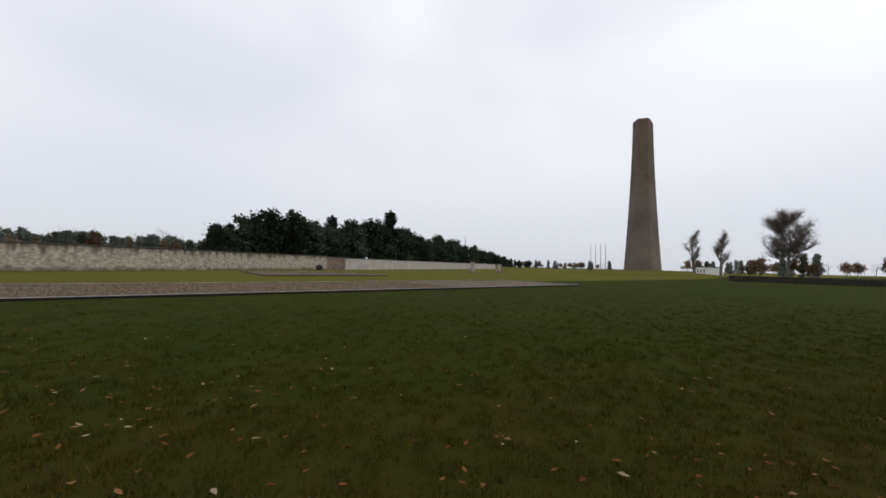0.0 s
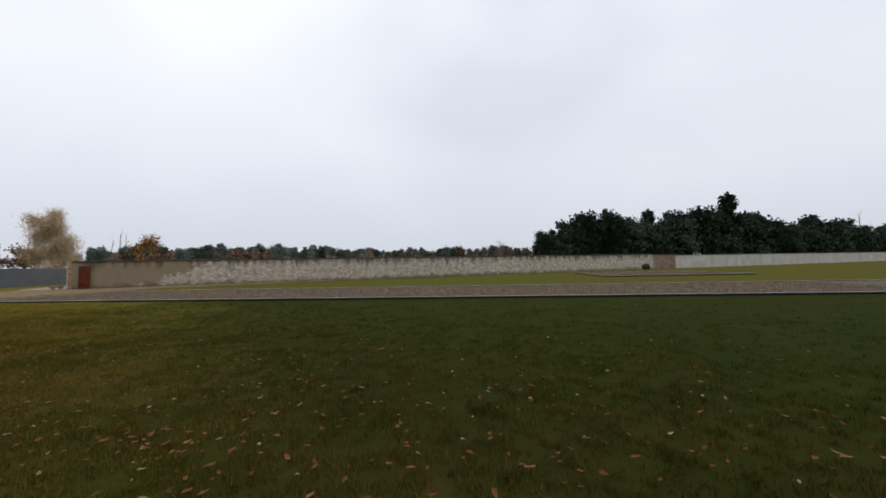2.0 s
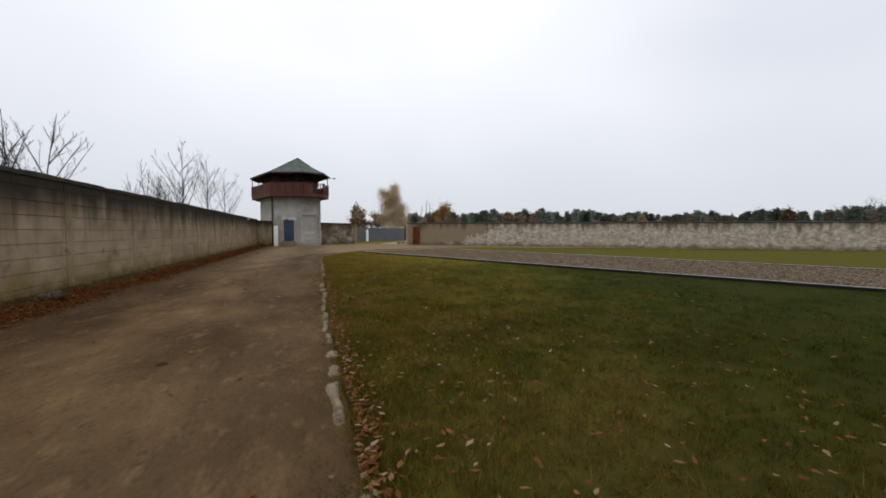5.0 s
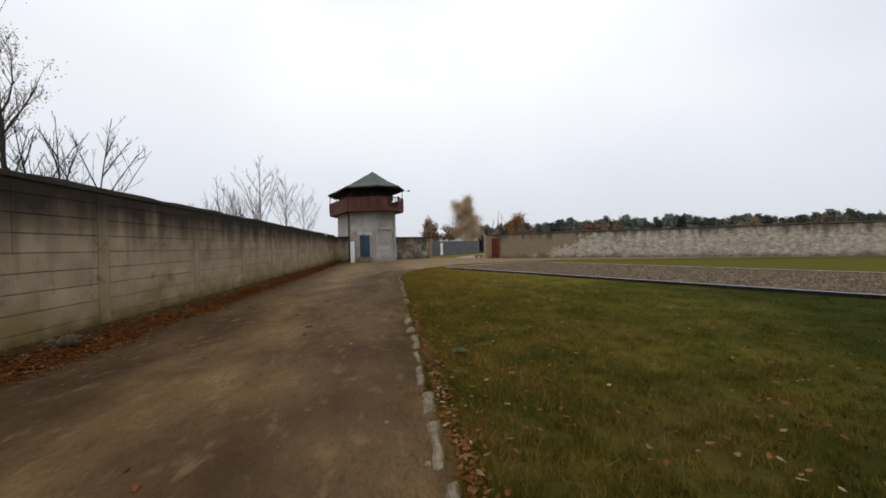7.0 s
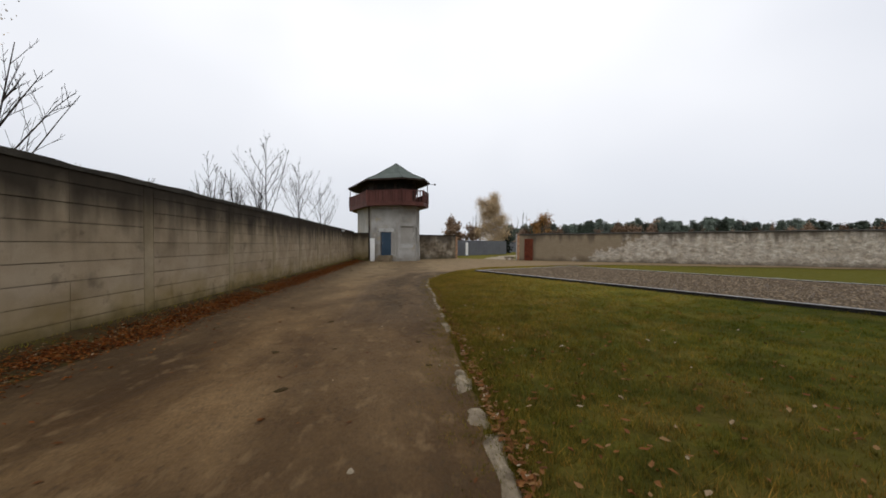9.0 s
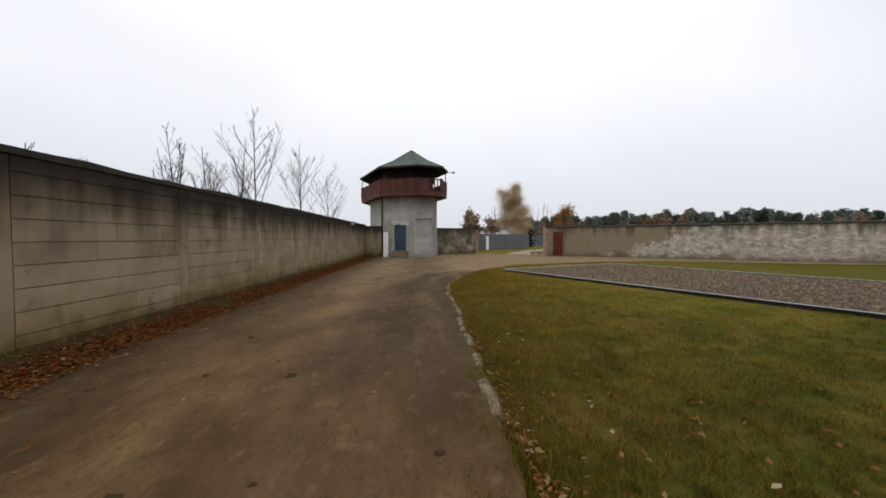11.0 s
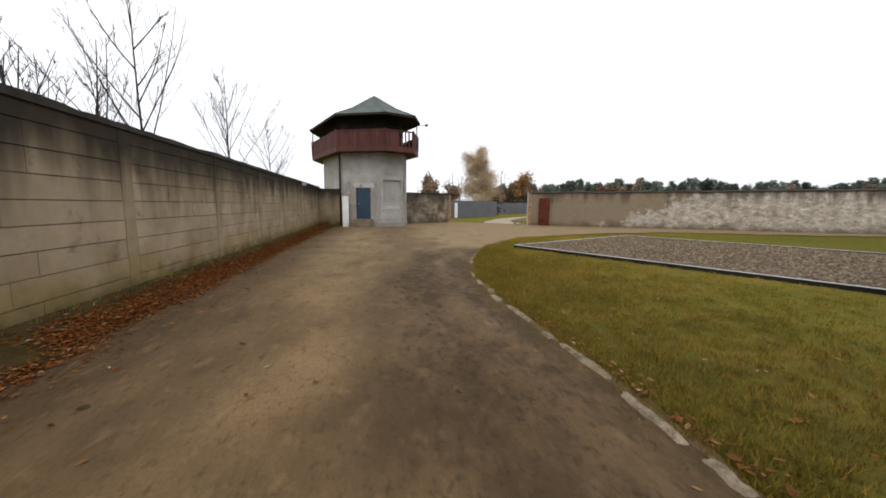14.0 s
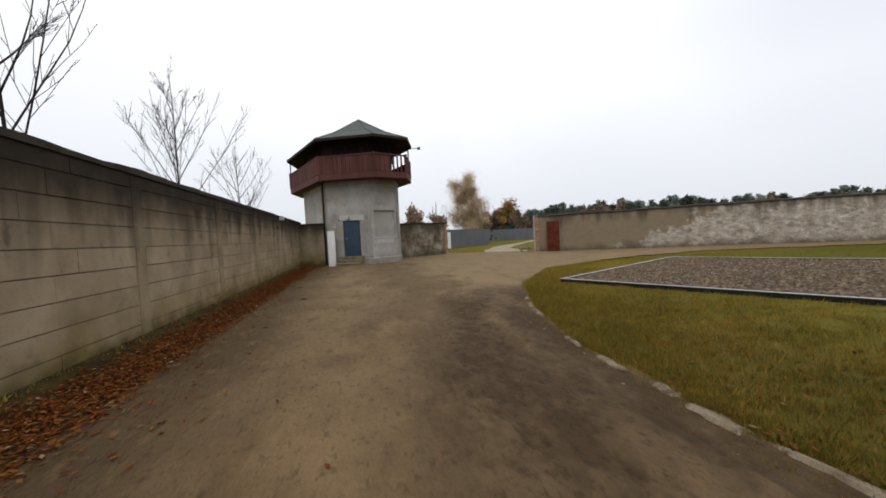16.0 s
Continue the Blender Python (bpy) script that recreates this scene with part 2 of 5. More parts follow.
M_render = material("old_stone_wall", [(0.30, (0.255, 0.215, 0.162)), (0.44, (0.335, 0.292, 0.232)), (0.55, (0.385, 0.342, 0.28)), (0.70, (0.445, 0.405, 0.342))],
                    scale=2.6, fine=14, grain=0.42, rough=0.95, bump=0.8, bump_scale=4.5, depth=0.05,
                    extra=[("cells", dict(scale=4.2, lo=0.72, hi=1.2)), ("along", dict(nx=0.824, ny=-0.567, nz=-2.4, a=-400.0, b=-390.0, c=-10.1, d=-9.5, ragged=3.2, scale=0.9, amount=0.92, color=(0.205, 0.160, 0.104))),
                           ("height", dict(lo=1.75, hi=2.45, ragged=0.75, scale=2.0, stretch=(1, 1, 0.08), amount=0.8, color=(0.075, 0.060, 0.044))),
                           ("height", dict(lo=0.45, hi=0.0, ragged=0.25, scale=1.5, stretch=(1, 1, 1), amount=0.8, color=(0.085, 0.065, 0.042)))])
M_gate = material("stained_gate_wall", [(0.36, (0.085, 0.064, 0.042)), (0.48, (0.165, 0.132, 0.092)), (0.58, (0.25, 0.212, 0.16)), (0.68, (0.34, 0.30, 0.24))], scale=1.1, fine=14,
                  grain=0.3, bump=0.8, depth=0.04, extra=[("cells", dict(scale=2.4, lo=0.7, hi=1.2)),
                  ("height", dict(lo=1.5, hi=2.3, ragged=0.7, scale=1.5, stretch=(1, 1, 0.3), amount=0.8, color=(0.05, 0.04, 0.03))),
                  ("height", dict(lo=0.6, hi=0.0, ragged=0.3, scale=1.5, stretch=(1, 1, 1), amount=0.8, color=(0.06, 0.05, 0.028)))])
M_white_wall = material("limewashed_wall", [(0.35, (0.34, 0.31, 0.28)), (0.65, (0.44, 0.42, 0.38))], scale=0.6, fine=10, grain=0.15, bump=0.4)
M_brick_wall = material("weathered_brick_wall", [(0.35, (0.14, 0.095, 0.07)), (0.65, (0.22, 0.17, 0.13))], scale=1.5, fine=12, bump=0.5)
M_brick = material("orange_brick", [(0.35, (0.26, 0.13, 0.07)), (0.65, (0.40, 0.25, 0.15))], scale=6, fine=50, bump=0.5, spread=0.3)
M_tower = material("tower_render", [(0.32, (0.225, 0.215, 0.195)), (0.5, (0.30, 0.29, 0.268)), (0.68, (0.37, 0.36, 0.335))], scale=0.8, fine=35, grain=0.12,
                   rough=0.93, bump=0.4, depth=0.012,
                   extra=[("spots", dict(scale=0.55, lo=0.50, hi=0.64, amount=0.7, color=(0.250, 0.208, 0.145))),
                          ("spots", dict(scale=1.9, lo=0.57, hi=0.60, amount=0.40, color=(0.175, 0.165, 0.150))),
                          ("spots", dict(scale=0.9, lo=0.62, hi=0.64, amount=0.6, color=(0.30, 0.25, 0.17))),
                          ("spots", dict(scale=1.1, lo=0.60, hi=0.64, amount=0.55, color=(0.42, 0.405, 0.37))),
                          # darker towards the top of the shaft
                          ("height", dict(lo=3.3, hi=4.7, ragged=0.8, scale=1.3, stretch=(1, 1, 0.2), amount=0.35, color=(0.16, 0.148, 0.13))),
                          ("height", dict(lo=0.5, hi=0.0, ragged=0.25, scale=2, stretch=(1, 1, 1), amount=0.5, color=(0.17, 0.14, 0.10)))])
M_patch = material("paler_render_patch", [(0.3, (0.35, 0.345, 0.33)), (0.7, (0.43, 0.42, 0.40))], scale=1.3, fine=40, bump=0.3)
M_infill = material("window_infill", [(0.3, (0.25, 0.235, 0.21)), (0.7, (0.33, 0.315, 0.285))], scale=1.1, fine=40, bump=0.3)
M_roof = material("green_roofing_felt", [(0.3, (0.066, 0.080, 0.070)), (0.7, (0.115, 0.132, 0.117))], scale=1.6, fine=45, grain=0.2, rough=0.8, bump=0.3)
M_redwood = material("red_brown_stained_wood", [(0.3, (0.066, 0.026, 0.021)), (0.7, (0.108, 0.044, 0.036))], scale=1.8, fine=30, grain=0.22, rough=0.65,
                     bump=0.35, stretch=(1, 1, 0.25), spread=0.22, depth=0.008)
M_darkwood = material("dark_brown_boarding", [(0.3, (0.020, 0.013, 0.010)), (0.7, (0.040, 0.026, 0.020))], scale=2, fine=30, rough=0.75, bump=0.3, stretch=(1, 1, 0.2))
M_door = material("blue_painted_door", [(0.3, (0.017, 0.038, 0.066)), (0.7, (0.028, 0.058, 0.092))], scale=1.5, fine=30, grain=0.1, rough=0.5, bump=0.1, spec=0.4)
M_white = material("white_board", [(0.3, (0.66, 0.66, 0.64)), (0.7, (0.78, 0.78, 0.76))], scale=1.3, fine=20, grain=0.05, rough=0.6, bump=0.1)
M_step = material("worn_step", [(0.3, (0.19, 0.145, 0.092)), (0.7, (0.30, 0.24, 0.16))], scale=3, fine=40, bump=0.4)
M_rust = material("rusted_steel", [(0.3, (0.060, 0.015, 0.008)), (0.7, (0.125, 0.034, 0.016))], scale=2.5, fine=35, grain=0.25, rough=0.85, bump=0.4, depth=0.006)
M_steel = material("dark_steel", [(0.3, (0.06, 0.06, 0.062)), (0.7, (0.12, 0.12, 0.12))], scale=4, fine=40, rough=0.5, metal=0.6, bump=0.1)
M_zinc = material("zinc_edging", [(0.3, (0.30, 0.30, 0.295)), (0.7, (0.42, 0.42, 0.41))], scale=2, fine=30, grain=0.1, rough=0.5, metal=0.25, bump=0.1)
M_black = material("dark_edging_face", [(0.3, (0.012, 0.011, 0.010)), (0.7, (0.024, 0.022, 0.019))], scale=2, fine=30, rough=0.95, bump=0.2)
M_gravel = material("gravel", [(0.3, (0.076, 0.058, 0.041)), (0.5, (0.135, 0.106, 0.077)), (0.7, (0.194, 0.155, 0.113))], scale=7, fine=30, grain=0.4, bump=1.0, depth=0.05,
                    extra=[("spots", dict(scale=1.2, lo=0.55, hi=0.66, amount=0.4, color=(0.081, 0.055, 0.036)))])
M_pebble = material("gravel_stones", [(0.3, (0.103, 0.080, 0.057)), (0.7, (0.167, 0.133, 0.097))], scale=5, fine=40, bump=0.3,
                    extra=[("island", dict(mode="MULTIPLY", stops=[(0.0, (0.50, 0.44, 0.37)), (0.6, (1.0, 0.96, 0.89)), (1.0, (1.75, 1.66, 1.5))]))])
M_dark_gravel = material("dark_gravel", [(0.3, (0.040, 0.042, 0.046)), (0.7, (0.085, 0.087, 0.092))], scale=3, fine=20, grain=0.4, bump=0.9)
M_kerb = material("worn_kerb_stone", [(0.3, (0.135, 0.104, 0.068)), (0.7, (0.27, 0.218, 0.150))], scale=5, fine=45, grain=0.2, bump=0.5, depth=0.01,
                  extra=[("spots", dict(scale=6, lo=0.50, hi=0.62, amount=0.8, color=(0.070, 0.052, 0.032)))])
M_leaf = material("fallen_leaves", [(0.3, (0.15, 0.055, 0.022)), (0.7, (0.22, 0.09, 0.035))], scale=9, fine=60, grain=0.2, rough=0.8, bump=0, spec=0.03,
                  extra=[("island", dict(stops=[(0.0, (0.060, 0.019, 0.006)), (0.3, (0.135, 0.038, 0.010)), (0.6, (0.205, 0.062, 0.013)), (0.85, (0.200, 0.080, 0.019)), (0.96, (0.20, 0.115, 0.042)), (1.0, (0.34, 0.27, 0.17))], amount=0.92))])
M_dull_leaf = material("withered_leaves", [(0.3, (0.10, 0.050, 0.025)), (0.7, (0.16, 0.085, 0.045))], scale=9, fine=60, grain=0.25, rough=0.85, bump=0, spec=0.03,
                       extra=[("island", dict(stops=[(0.0, (0.060, 0.026, 0.011)), (0.4, (0.135, 0.050, 0.016)), (0.75, (0.175, 0.078, 0.026)), (0.92, (0.215, 0.135, 0.062)), (1.0, (0.34, 0.28, 0.20))], amount=0.9))])
M_water = material("wet_puddle", [(0.3, (0.030, 0.026, 0.021)), (0.7, (0.05, 0.044, 0.036))], scale=9, fine=25, rough=0.5, bump=1.0, spec=0.16)
M_fence = material("grey_panel_fence", [(0.3, (0.105, 0.108, 0.118)), (0.7, (0.135, 0.138, 0.148))], scale=0.6, fine=12, grain=0.06, rough=0.7, bump=0.1, spread=0.06)
M_monument = material("monument_stone", [(0.35, (0.115, 0.095, 0.075)), (0.65, (0.175, 0.15, 0.12))], scale=0.12, fine=1.6, grain=0.2, bump=0.3, depth=0.2,
                      extra=[("height", dict(lo=20, hi=42, ragged=8, scale=0.15, stretch=(1, 1, 0.6), amount=0.6, color=(0.125, 0.075, 0.058)))])
M_bark = material("grey_brown_bark", [(0.3, (0.030, 0.024, 0.019)), (0.7, (0.062, 0.050, 0.040))], scale=6, fine=40, bump=0.6, space="object")
M_sapling = material("dark_sapling_bark", [(0.3, (0.022, 0.017, 0.014)), (0.7, (0.045, 0.036, 0.030))], scale=6, fine=40, bump=0.4, space="object")
M_birch_bark = material("birch_bark", [(0.40, (0.09, 0.08, 0.07)), (0.5, (0.42, 0.40, 0.37)), (0.7, (0.55, 0.53, 0.5))], scale=2, fine=20, bump=0.3, space="object")
# bark of distant trees, paled so the colour carries the haze
M_twig = material("far_hazed_twigs", [(0.3, (0.10, 0.085, 0.075)), (0.7, (0.15, 0.13, 0.115))], scale=1, fine=5, bump=0, space="object")


def leafage(name, stops, spread=0.25):
    return material(name, [(0.3, stops[0]), (0.7, stops[-1])], scale=0.35, fine=3, grain=0.3, rough=0.9, bump=0, spread=spread, space="object", spec=0.1,
                    extra=[("island", dict(mode="MULTIPLY", stops=[(0.0, (0.5, 0.5, 0.5)), (1.0, (1.5, 1.5, 1.45))]))])


M_pine = leafage("pine_needles", [(0.022, 0.032, 0.022), (0.040, 0.054, 0.034)])
# needles lightened and greyed: distance haze put into the leaf colour
M_far_pine = leafage("far_conifer_hazed_green", [(0.095, 0.118, 0.098), (0.140, 0.166, 0.136)], 0.35)
M_autumn = leafage("autumn_orange_leaves", [(0.22, 0.11, 0.035), (0.32, 0.17, 0.06)])
M_brown = leafage("brown_autumn_crown", [(0.15, 0.098, 0.066), (0.22, 0.15, 0.105)])
M_birch_leaf = leafage("birch_yellow_leaves", [(0.40, 0.285, 0.165), (0.56, 0.42, 0.26)])
M_thuja = leafage("dark_conifer", [(0.010, 0.016, 0.012), (0.02, 0.028, 0.02)])


# ---------------------------------------------------------------- builders
def mesh_object(name, verts, faces, mat, parent=None, smooth=False):
    me = bpy.data.meshes.new(name)
    me.from_pydata([tuple(v) for v in verts], [], [tuple(f) for f in faces])
    me.update()
    me.materials.append(mat)
    if smooth:
        me.polygons.foreach_set("use_smooth", [True] * len(me.polygons))
    ob = new(name, me)
    ob.parent = parent
    return ob


def part(name, bm, mat, parent=None, label=""):
    bmesh.ops.recalc_face_normals(bm, faces=bm.faces)
    me = bpy.data.meshes.new(name)
    bm.to_mesh(me)
    bm.free()
    me.materials.append(mat)
    ob = new(name, me)
    ob.parent = parent
    return tagged(ob, label)


def empty(name, m=None):
    ob = new(name)
    ob.empty_display_size = 0.2
    if m is not None:
        ob.matrix_basis = m
    return ob


def box_into(bm, lo, hi, bevel=0.0, m=None):
    r = bmesh.ops.create_cube(bm, size=1.0)
    vs = r["verts"]
    s = [hi[i] - lo[i] for i in range(3)]
    c = [(hi[i] + lo[i]) / 2 for i in range(3)]
    for v in vs:
        v.co = Vector((v.co.x * s[0] + c[0], v.co.y * s[1] + c[1], v.co.z * s[2] + c[2]))
    if bevel:
        es = list({e for v in vs for e in v.link_edges})
        r2 = bmesh.ops.bevel(bm, geom=es, offset=bevel, segments=1, affect="EDGES", profile=0.5)
        vs = list({v for f in r2["faces"] for v in f.verts} | {v for v in vs if v.is_valid})
    if m is not None:
        bmesh.ops.transform(bm, matrix=m, verts=vs)
    return vs


def box(name, lo, hi, mat, parent=None, bevel=0.01, m=None, label=""):
    bm = bmesh.new()
    box_into(bm, lo, hi, bevel, m)
    return part(name, bm, mat, parent, label)


def tube_into(verts, faces, a, b, ra, rb, sides=5):
    a, b = Vector(a), Vector(b)
    d = (b - a)
    if d.length < 1e-5:
        return
    q = d.to_track_quat("Z", "Y")
    i0 = len(verts)
    for c, r in ((a, ra), (b, rb)):
        for k in range(sides):
            w = 2 * math.pi * k / sides
            verts.append(c + q @ Vector((r * math.cos(w), r * math.sin(w), 0)))
    for k in range(sides):
        k2 = (k + 1) % sides
        faces.append((i0 + k, i0 + k2, i0 + sides + k2, i0 + sides + k))


def rod(name, a, b, r, mat, parent=None, sides=10, label=""):
    v, f = [], []
    tube_into(v, f, a, b, r, r, sides)
    f += [tuple(range(sides - 1, -1, -1)), tuple(range(sides, 2 * sides))]
    return tagged(mesh_object(name, v, f, mat, parent), label)


def sheet(name, outline, z, mat, kind="structure"):
    bm = bmesh.new()
    f = bm.faces.new([bm.verts.new((x, y, z)) for x, y in outline])
    bmesh.ops.triangulate(bm, faces=[f])
    bmesh.ops.recalc_face_normals(bm, faces=bm.faces)
    if sum(f.normal.z for f in bm.faces) < 0:
        bmesh.ops.reverse_faces(bm, faces=bm.faces)
    me = bpy.data.meshes.new(name)
    bm.to_mesh(me)
    bm.free()
    me.materials.append(mat)
    return tagged(new(name, me), kind=kind)


def rough_line(points, step=0.25, amount=0.08, seed=0):
    out = []
    for (x0, y0), (x1, y1) in zip(points, points[1:]):
        n = max(1, int(math.hypot(x1 - x0, y1 - y0) / step))
        for i in range(n):
            u = i / n
            x, y = x0 + (x1 - x0) * u, y0 + (y1 - y0) * u
            dx, dy = y1 - y0, x0 - x1
            q = amount * (noise.noise((x * 0.9, y * 0.9, seed)) + 0.6 * noise.noise((x * 3.1, y * 3.1, seed + 7))) / math.hypot(dx, dy)
            out.append((x + dx * q, y + dy * q))
    out.append(points[-1])
    return out


# ---------------------------------------------------------------- ground
EDGE = [(5.80, -30.0), (5.74, -5.0), (5.66, 4.0), (5.53, 9.0), (5.48, 14.0), (5.52, 18.0), (5.60, 22.0), (5.64, 25.0), (5.60, 27.2),
        (5.72, 29.4), (6.30, 31.6), (7.5, 34.5), (10.0, 37.7), (13.5, 39.3)]
WALL_A, WALL_D = Vector((15.3, 48.2, 0)), Vector((0.824, -0.567, 0))
WALL_N = Vector((-0.567, -0.824, 0))


def on_wall(s, off=0.0, z=0.0):
    p = WALL_A + WALL_D * s + WALL_N * off
    return (p.x, p.y, z)


def ground_z(x, y):
    return -0.012 - 0.018 * (1 + noise.noise((x * 0.21, y * 0.21, 3)))


xs = sorted({-2500, -1200, -600, -300, -150, -80, *range(-40, 100, 2), 130, 180, 300, 600, 1200, 2500})
ys = sorted({-2500, -1200, -600, -300, -150, -90, *range(-60, 100, 2), 130, 180, 300, 600, 1200, 2500})
gv = [(x, y, ground_z(x, y)) for y in ys for x in xs]
gf = [(j * len(xs) + i, j * len(xs) + i + 1, (j + 1) * len(xs) + i + 1, (j + 1) * len(xs) + i) for j in range(len(ys) - 1) for i in range(len(xs) - 1)]
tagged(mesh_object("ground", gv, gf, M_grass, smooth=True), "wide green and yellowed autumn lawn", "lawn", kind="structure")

edge_line = rough_line(EDGE, 0.22, 0.16, 1)
apron = rough_line([(13.5, 39.3), on_wall(8, 4.2)[:2], on_wall(18, 2.2)[:2], on_wall(34, 0.6)[:2]], 0.4, 0.5, 4)
pv, pf = [], []


def strip(left, right):
    """Quads between two lines of equally many points."""
    i0 = len(pv)
    for (xa, ya), (xb, yb) in zip(left, right):
        pv.extend([(xa, ya, 0.006), (xb, yb, 0.006)])
    pf.extend((i0 + 2 * k, i0 + 2 * k + 1, i0 + 2 * k + 3, i0 + 2 * k + 2) for k in range(len(left) - 1))


strip([(-0.1, y) for _, y in edge_line], edge_line)
strip(apron, [on_wall(34.0 * k / (len(apron) - 1), 0.05)[:2] for k in range(len(apron))])
strip([(-0.1, 39.3), (-0.1, 48.2), (-0.1, 53.6)], [(13.5, 39.3), on_wall(0, 0.05)[:2], (10.4, 53.6)])
tagged(mesh_object("path", pv, pf, M_path), "packed brown sand path with damp wheel tracks", "path", kind="structure")
pv, pf = [], []
rail_a = rough_line([(12.2, 51.6), (14.6, 57.2), (18.9, 63.4), (28.6, 76.6), (45.6, 95.6)], 3.0, 0.6, 5)
rail_b = rough_line([(15.0, 49.2), (16.6, 56.0), (20.7, 63.0), (30.0, 76.0), (47.0, 95.0)], 3.0, 0.6, 6)
nr = min(len(rail_a), len(rail_b))
strip(rail_a[:nr], rail_b[:nr])
tagged(mesh_object("sand_track", [(x, y, 0.010) for x, y, z in pv], pf, M_track), "pale sandy track beyond the gateway", "track", kind="structure")

# raised earth verge at the foot of the long wall
vv, vf = [], []
prof = [(0.0, 0.20), (0.14, 0.17), (0.34, 0.10), (0.58, 0.045), (0.82, -0.004)]
rowsn = 0
y = -30.0
while y < 47.7:
    for k, (x, z) in enumerate(prof):
        q = noise.noise((x * 2, y * 1.3, 9)) * 0.05
        vv.append((x + (0 if k == 0 else 0.16 * noise.noise((k, y * 0.6, 2))), y, z + (q if 0 < k < 4 else 0)))
    rowsn += 1
    y += 0.2
n = len(prof)
vf = [(j * n + i, j * n + i + 1, (j + 1) * n + i + 1, (j + 1) * n + i) for j in range(rowsn - 1) for i in range(n - 1)]
tagged(mesh_object("verge", vv, vf, M_soil, smooth=True), "raised earth verge with moss along the wall foot", "verge", kind="structure")

# puddles in the wheel tracks
for i, (px, py, pr) in enumerate([(5.80, 33.2, 0.26), (5.62, 33.55, 0.16), (6.02, 33.0, 0.13)]):
    ol = [(px + pr * (1 + 0.5 * noise.noise((math.cos(a) * 1.5, math.sin(a) * 1.5, i))) * math.cos(a) * 0.8,
           py + pr * (1 + 0.5 * noise.noise((math.cos(a) * 1.5, math.sin(a) * 1.5, i + 5))) * math.sin(a)) for a in [k * math.pi / 12 for k in range(24)]]
    tagged(sheet("puddle", ol, 0.011, M_water), "shallow grey puddle in the muddy path", "puddle")

# churned mud beside the lawn, ridges and hoof-deep ruts
mud_v, mud_f, wet, churned = [], [], [], []
MX_N, MY_N = 44, 240
for j in range(MY_N + 1):
    y = 20.5 + 15.0 * j / MY_N
    ex = np.interp(y, [p[1] for p in EDGE], [p[0] for p in EDGE])
    for i in range(MX_N + 1):
        u = i / MX_N
        x = ex - 2.5 + 2.50 * u
        lump = noise.noise((x * 3.2, y * 1.5, 1)) * 0.6 + noise.noise((x * 8.0, y * 5.0, 2)) * 0.55 + noise.noise((x * 15, y * 11, 3)) * 0.55
        rut = math.sin((u - 0.2) * 15 + 1.5 * noise.noise((0, y * 0.5, 5))) * 0.35
        fade = max(0.0, min(1.0, u / 0.45 + 0.35 * noise.noise((x * 1.1, y * 0.7, 12)), (1 - u) / 0.03, j / 60, (MY_N - j) / 40))
        fade *= min(1.0, u / 0.14)
        fade = fade * fade * (3 - 2 * fade)
        low = max(0.0, min(1.0, (1 - u) / 0.22)) * 0.85 + 0.15
        drift = noise.noise((x * 1.3, y * 0.55, 9))
        churned.append(fade)
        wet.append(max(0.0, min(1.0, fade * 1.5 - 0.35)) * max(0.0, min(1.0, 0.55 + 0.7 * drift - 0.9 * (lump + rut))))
        mud_v.append((x, y, max(-0.004 + 0.034 * fade * low + 0.036 * (lump + rut) * fade * low, -0.004 + 0.014 * min(1.0, fade / 0.2))))
mud_f = [(j * (MX_N + 1) + i, j * (MX_N + 1) + i + 1, (j + 1) * (MX_N + 1) + i + 1, (j + 1) * (MX_N + 1) + i) for j in range(MY_N) for i in range(MX_N)]
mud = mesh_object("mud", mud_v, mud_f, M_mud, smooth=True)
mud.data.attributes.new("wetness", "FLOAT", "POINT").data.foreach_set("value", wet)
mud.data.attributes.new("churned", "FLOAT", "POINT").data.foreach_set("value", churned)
tagged(mud, "churned dark wet mud along the lawn edge, shade of the lumps painted in", "mud", kind="structure")

# ---------------------------------------------------------------- long concrete wall
WALL_TOP = 2.56
BAY, Y0, BAYS = 3.23, 2.56, 14
wall = box("wall_west", (-0.26, -30, -0.1), (-0.012, 47.98, WALL_TOP), M_joint, bevel=0)
tagged(wall, "long grey concrete block wall with pilasters, stained and mossy", "wall", kind="structure")
cv, cf = [], []
yy = -30.0
k = 0
while yy < 48.0:
    up = 0.035 * noise.noise((yy * 0.8, 0, 4)) + 0.02 * noise.noise((yy * 4.0, 0, 8))
    cv += [(-0.30, yy, WALL_TOP - 0.02), (-0.29, yy, WALL_TOP + 0.07 + up), (-0.12, yy, WALL_TOP + 0.11 + up), (0.022, yy, WALL_TOP + 0.075 + up), (0.028, yy, WALL_TOP - 0.012)]
    k += 1
    yy += 0.3
cf = [(j * 5 + i, j * 5 + i + 1, (j + 1) * 5 + i + 1, (j + 1) * 5 + i) for j in range(k - 1) for i in range(4)]
tagged(mesh_object("coping", cv, cf, M_coping, wall), "dark mossy coping")

block_cache = {}


def block_mesh(length, height=0.276, chamfer=0.004):
    key = round(length, 3)
    if key not in block_cache:
        bm = bmesh.new()
        box_into(bm, (-0.05, 0, 0), (0.0, length, height))
        for v in bm.verts:
            if v.co.x > -0.001:
                v.co.y += 0.001 if v.co.y < length / 2 else -0.001
                v.co.z += chamfer if v.co.z < height / 2 else -chamfer
        me = bpy.data.meshes.new("concrete_block")
        bm.to_mesh(me)
        bm.free()
        me.materials.append(M_block)
        block_cache[key] = me
    return block_cache[key]


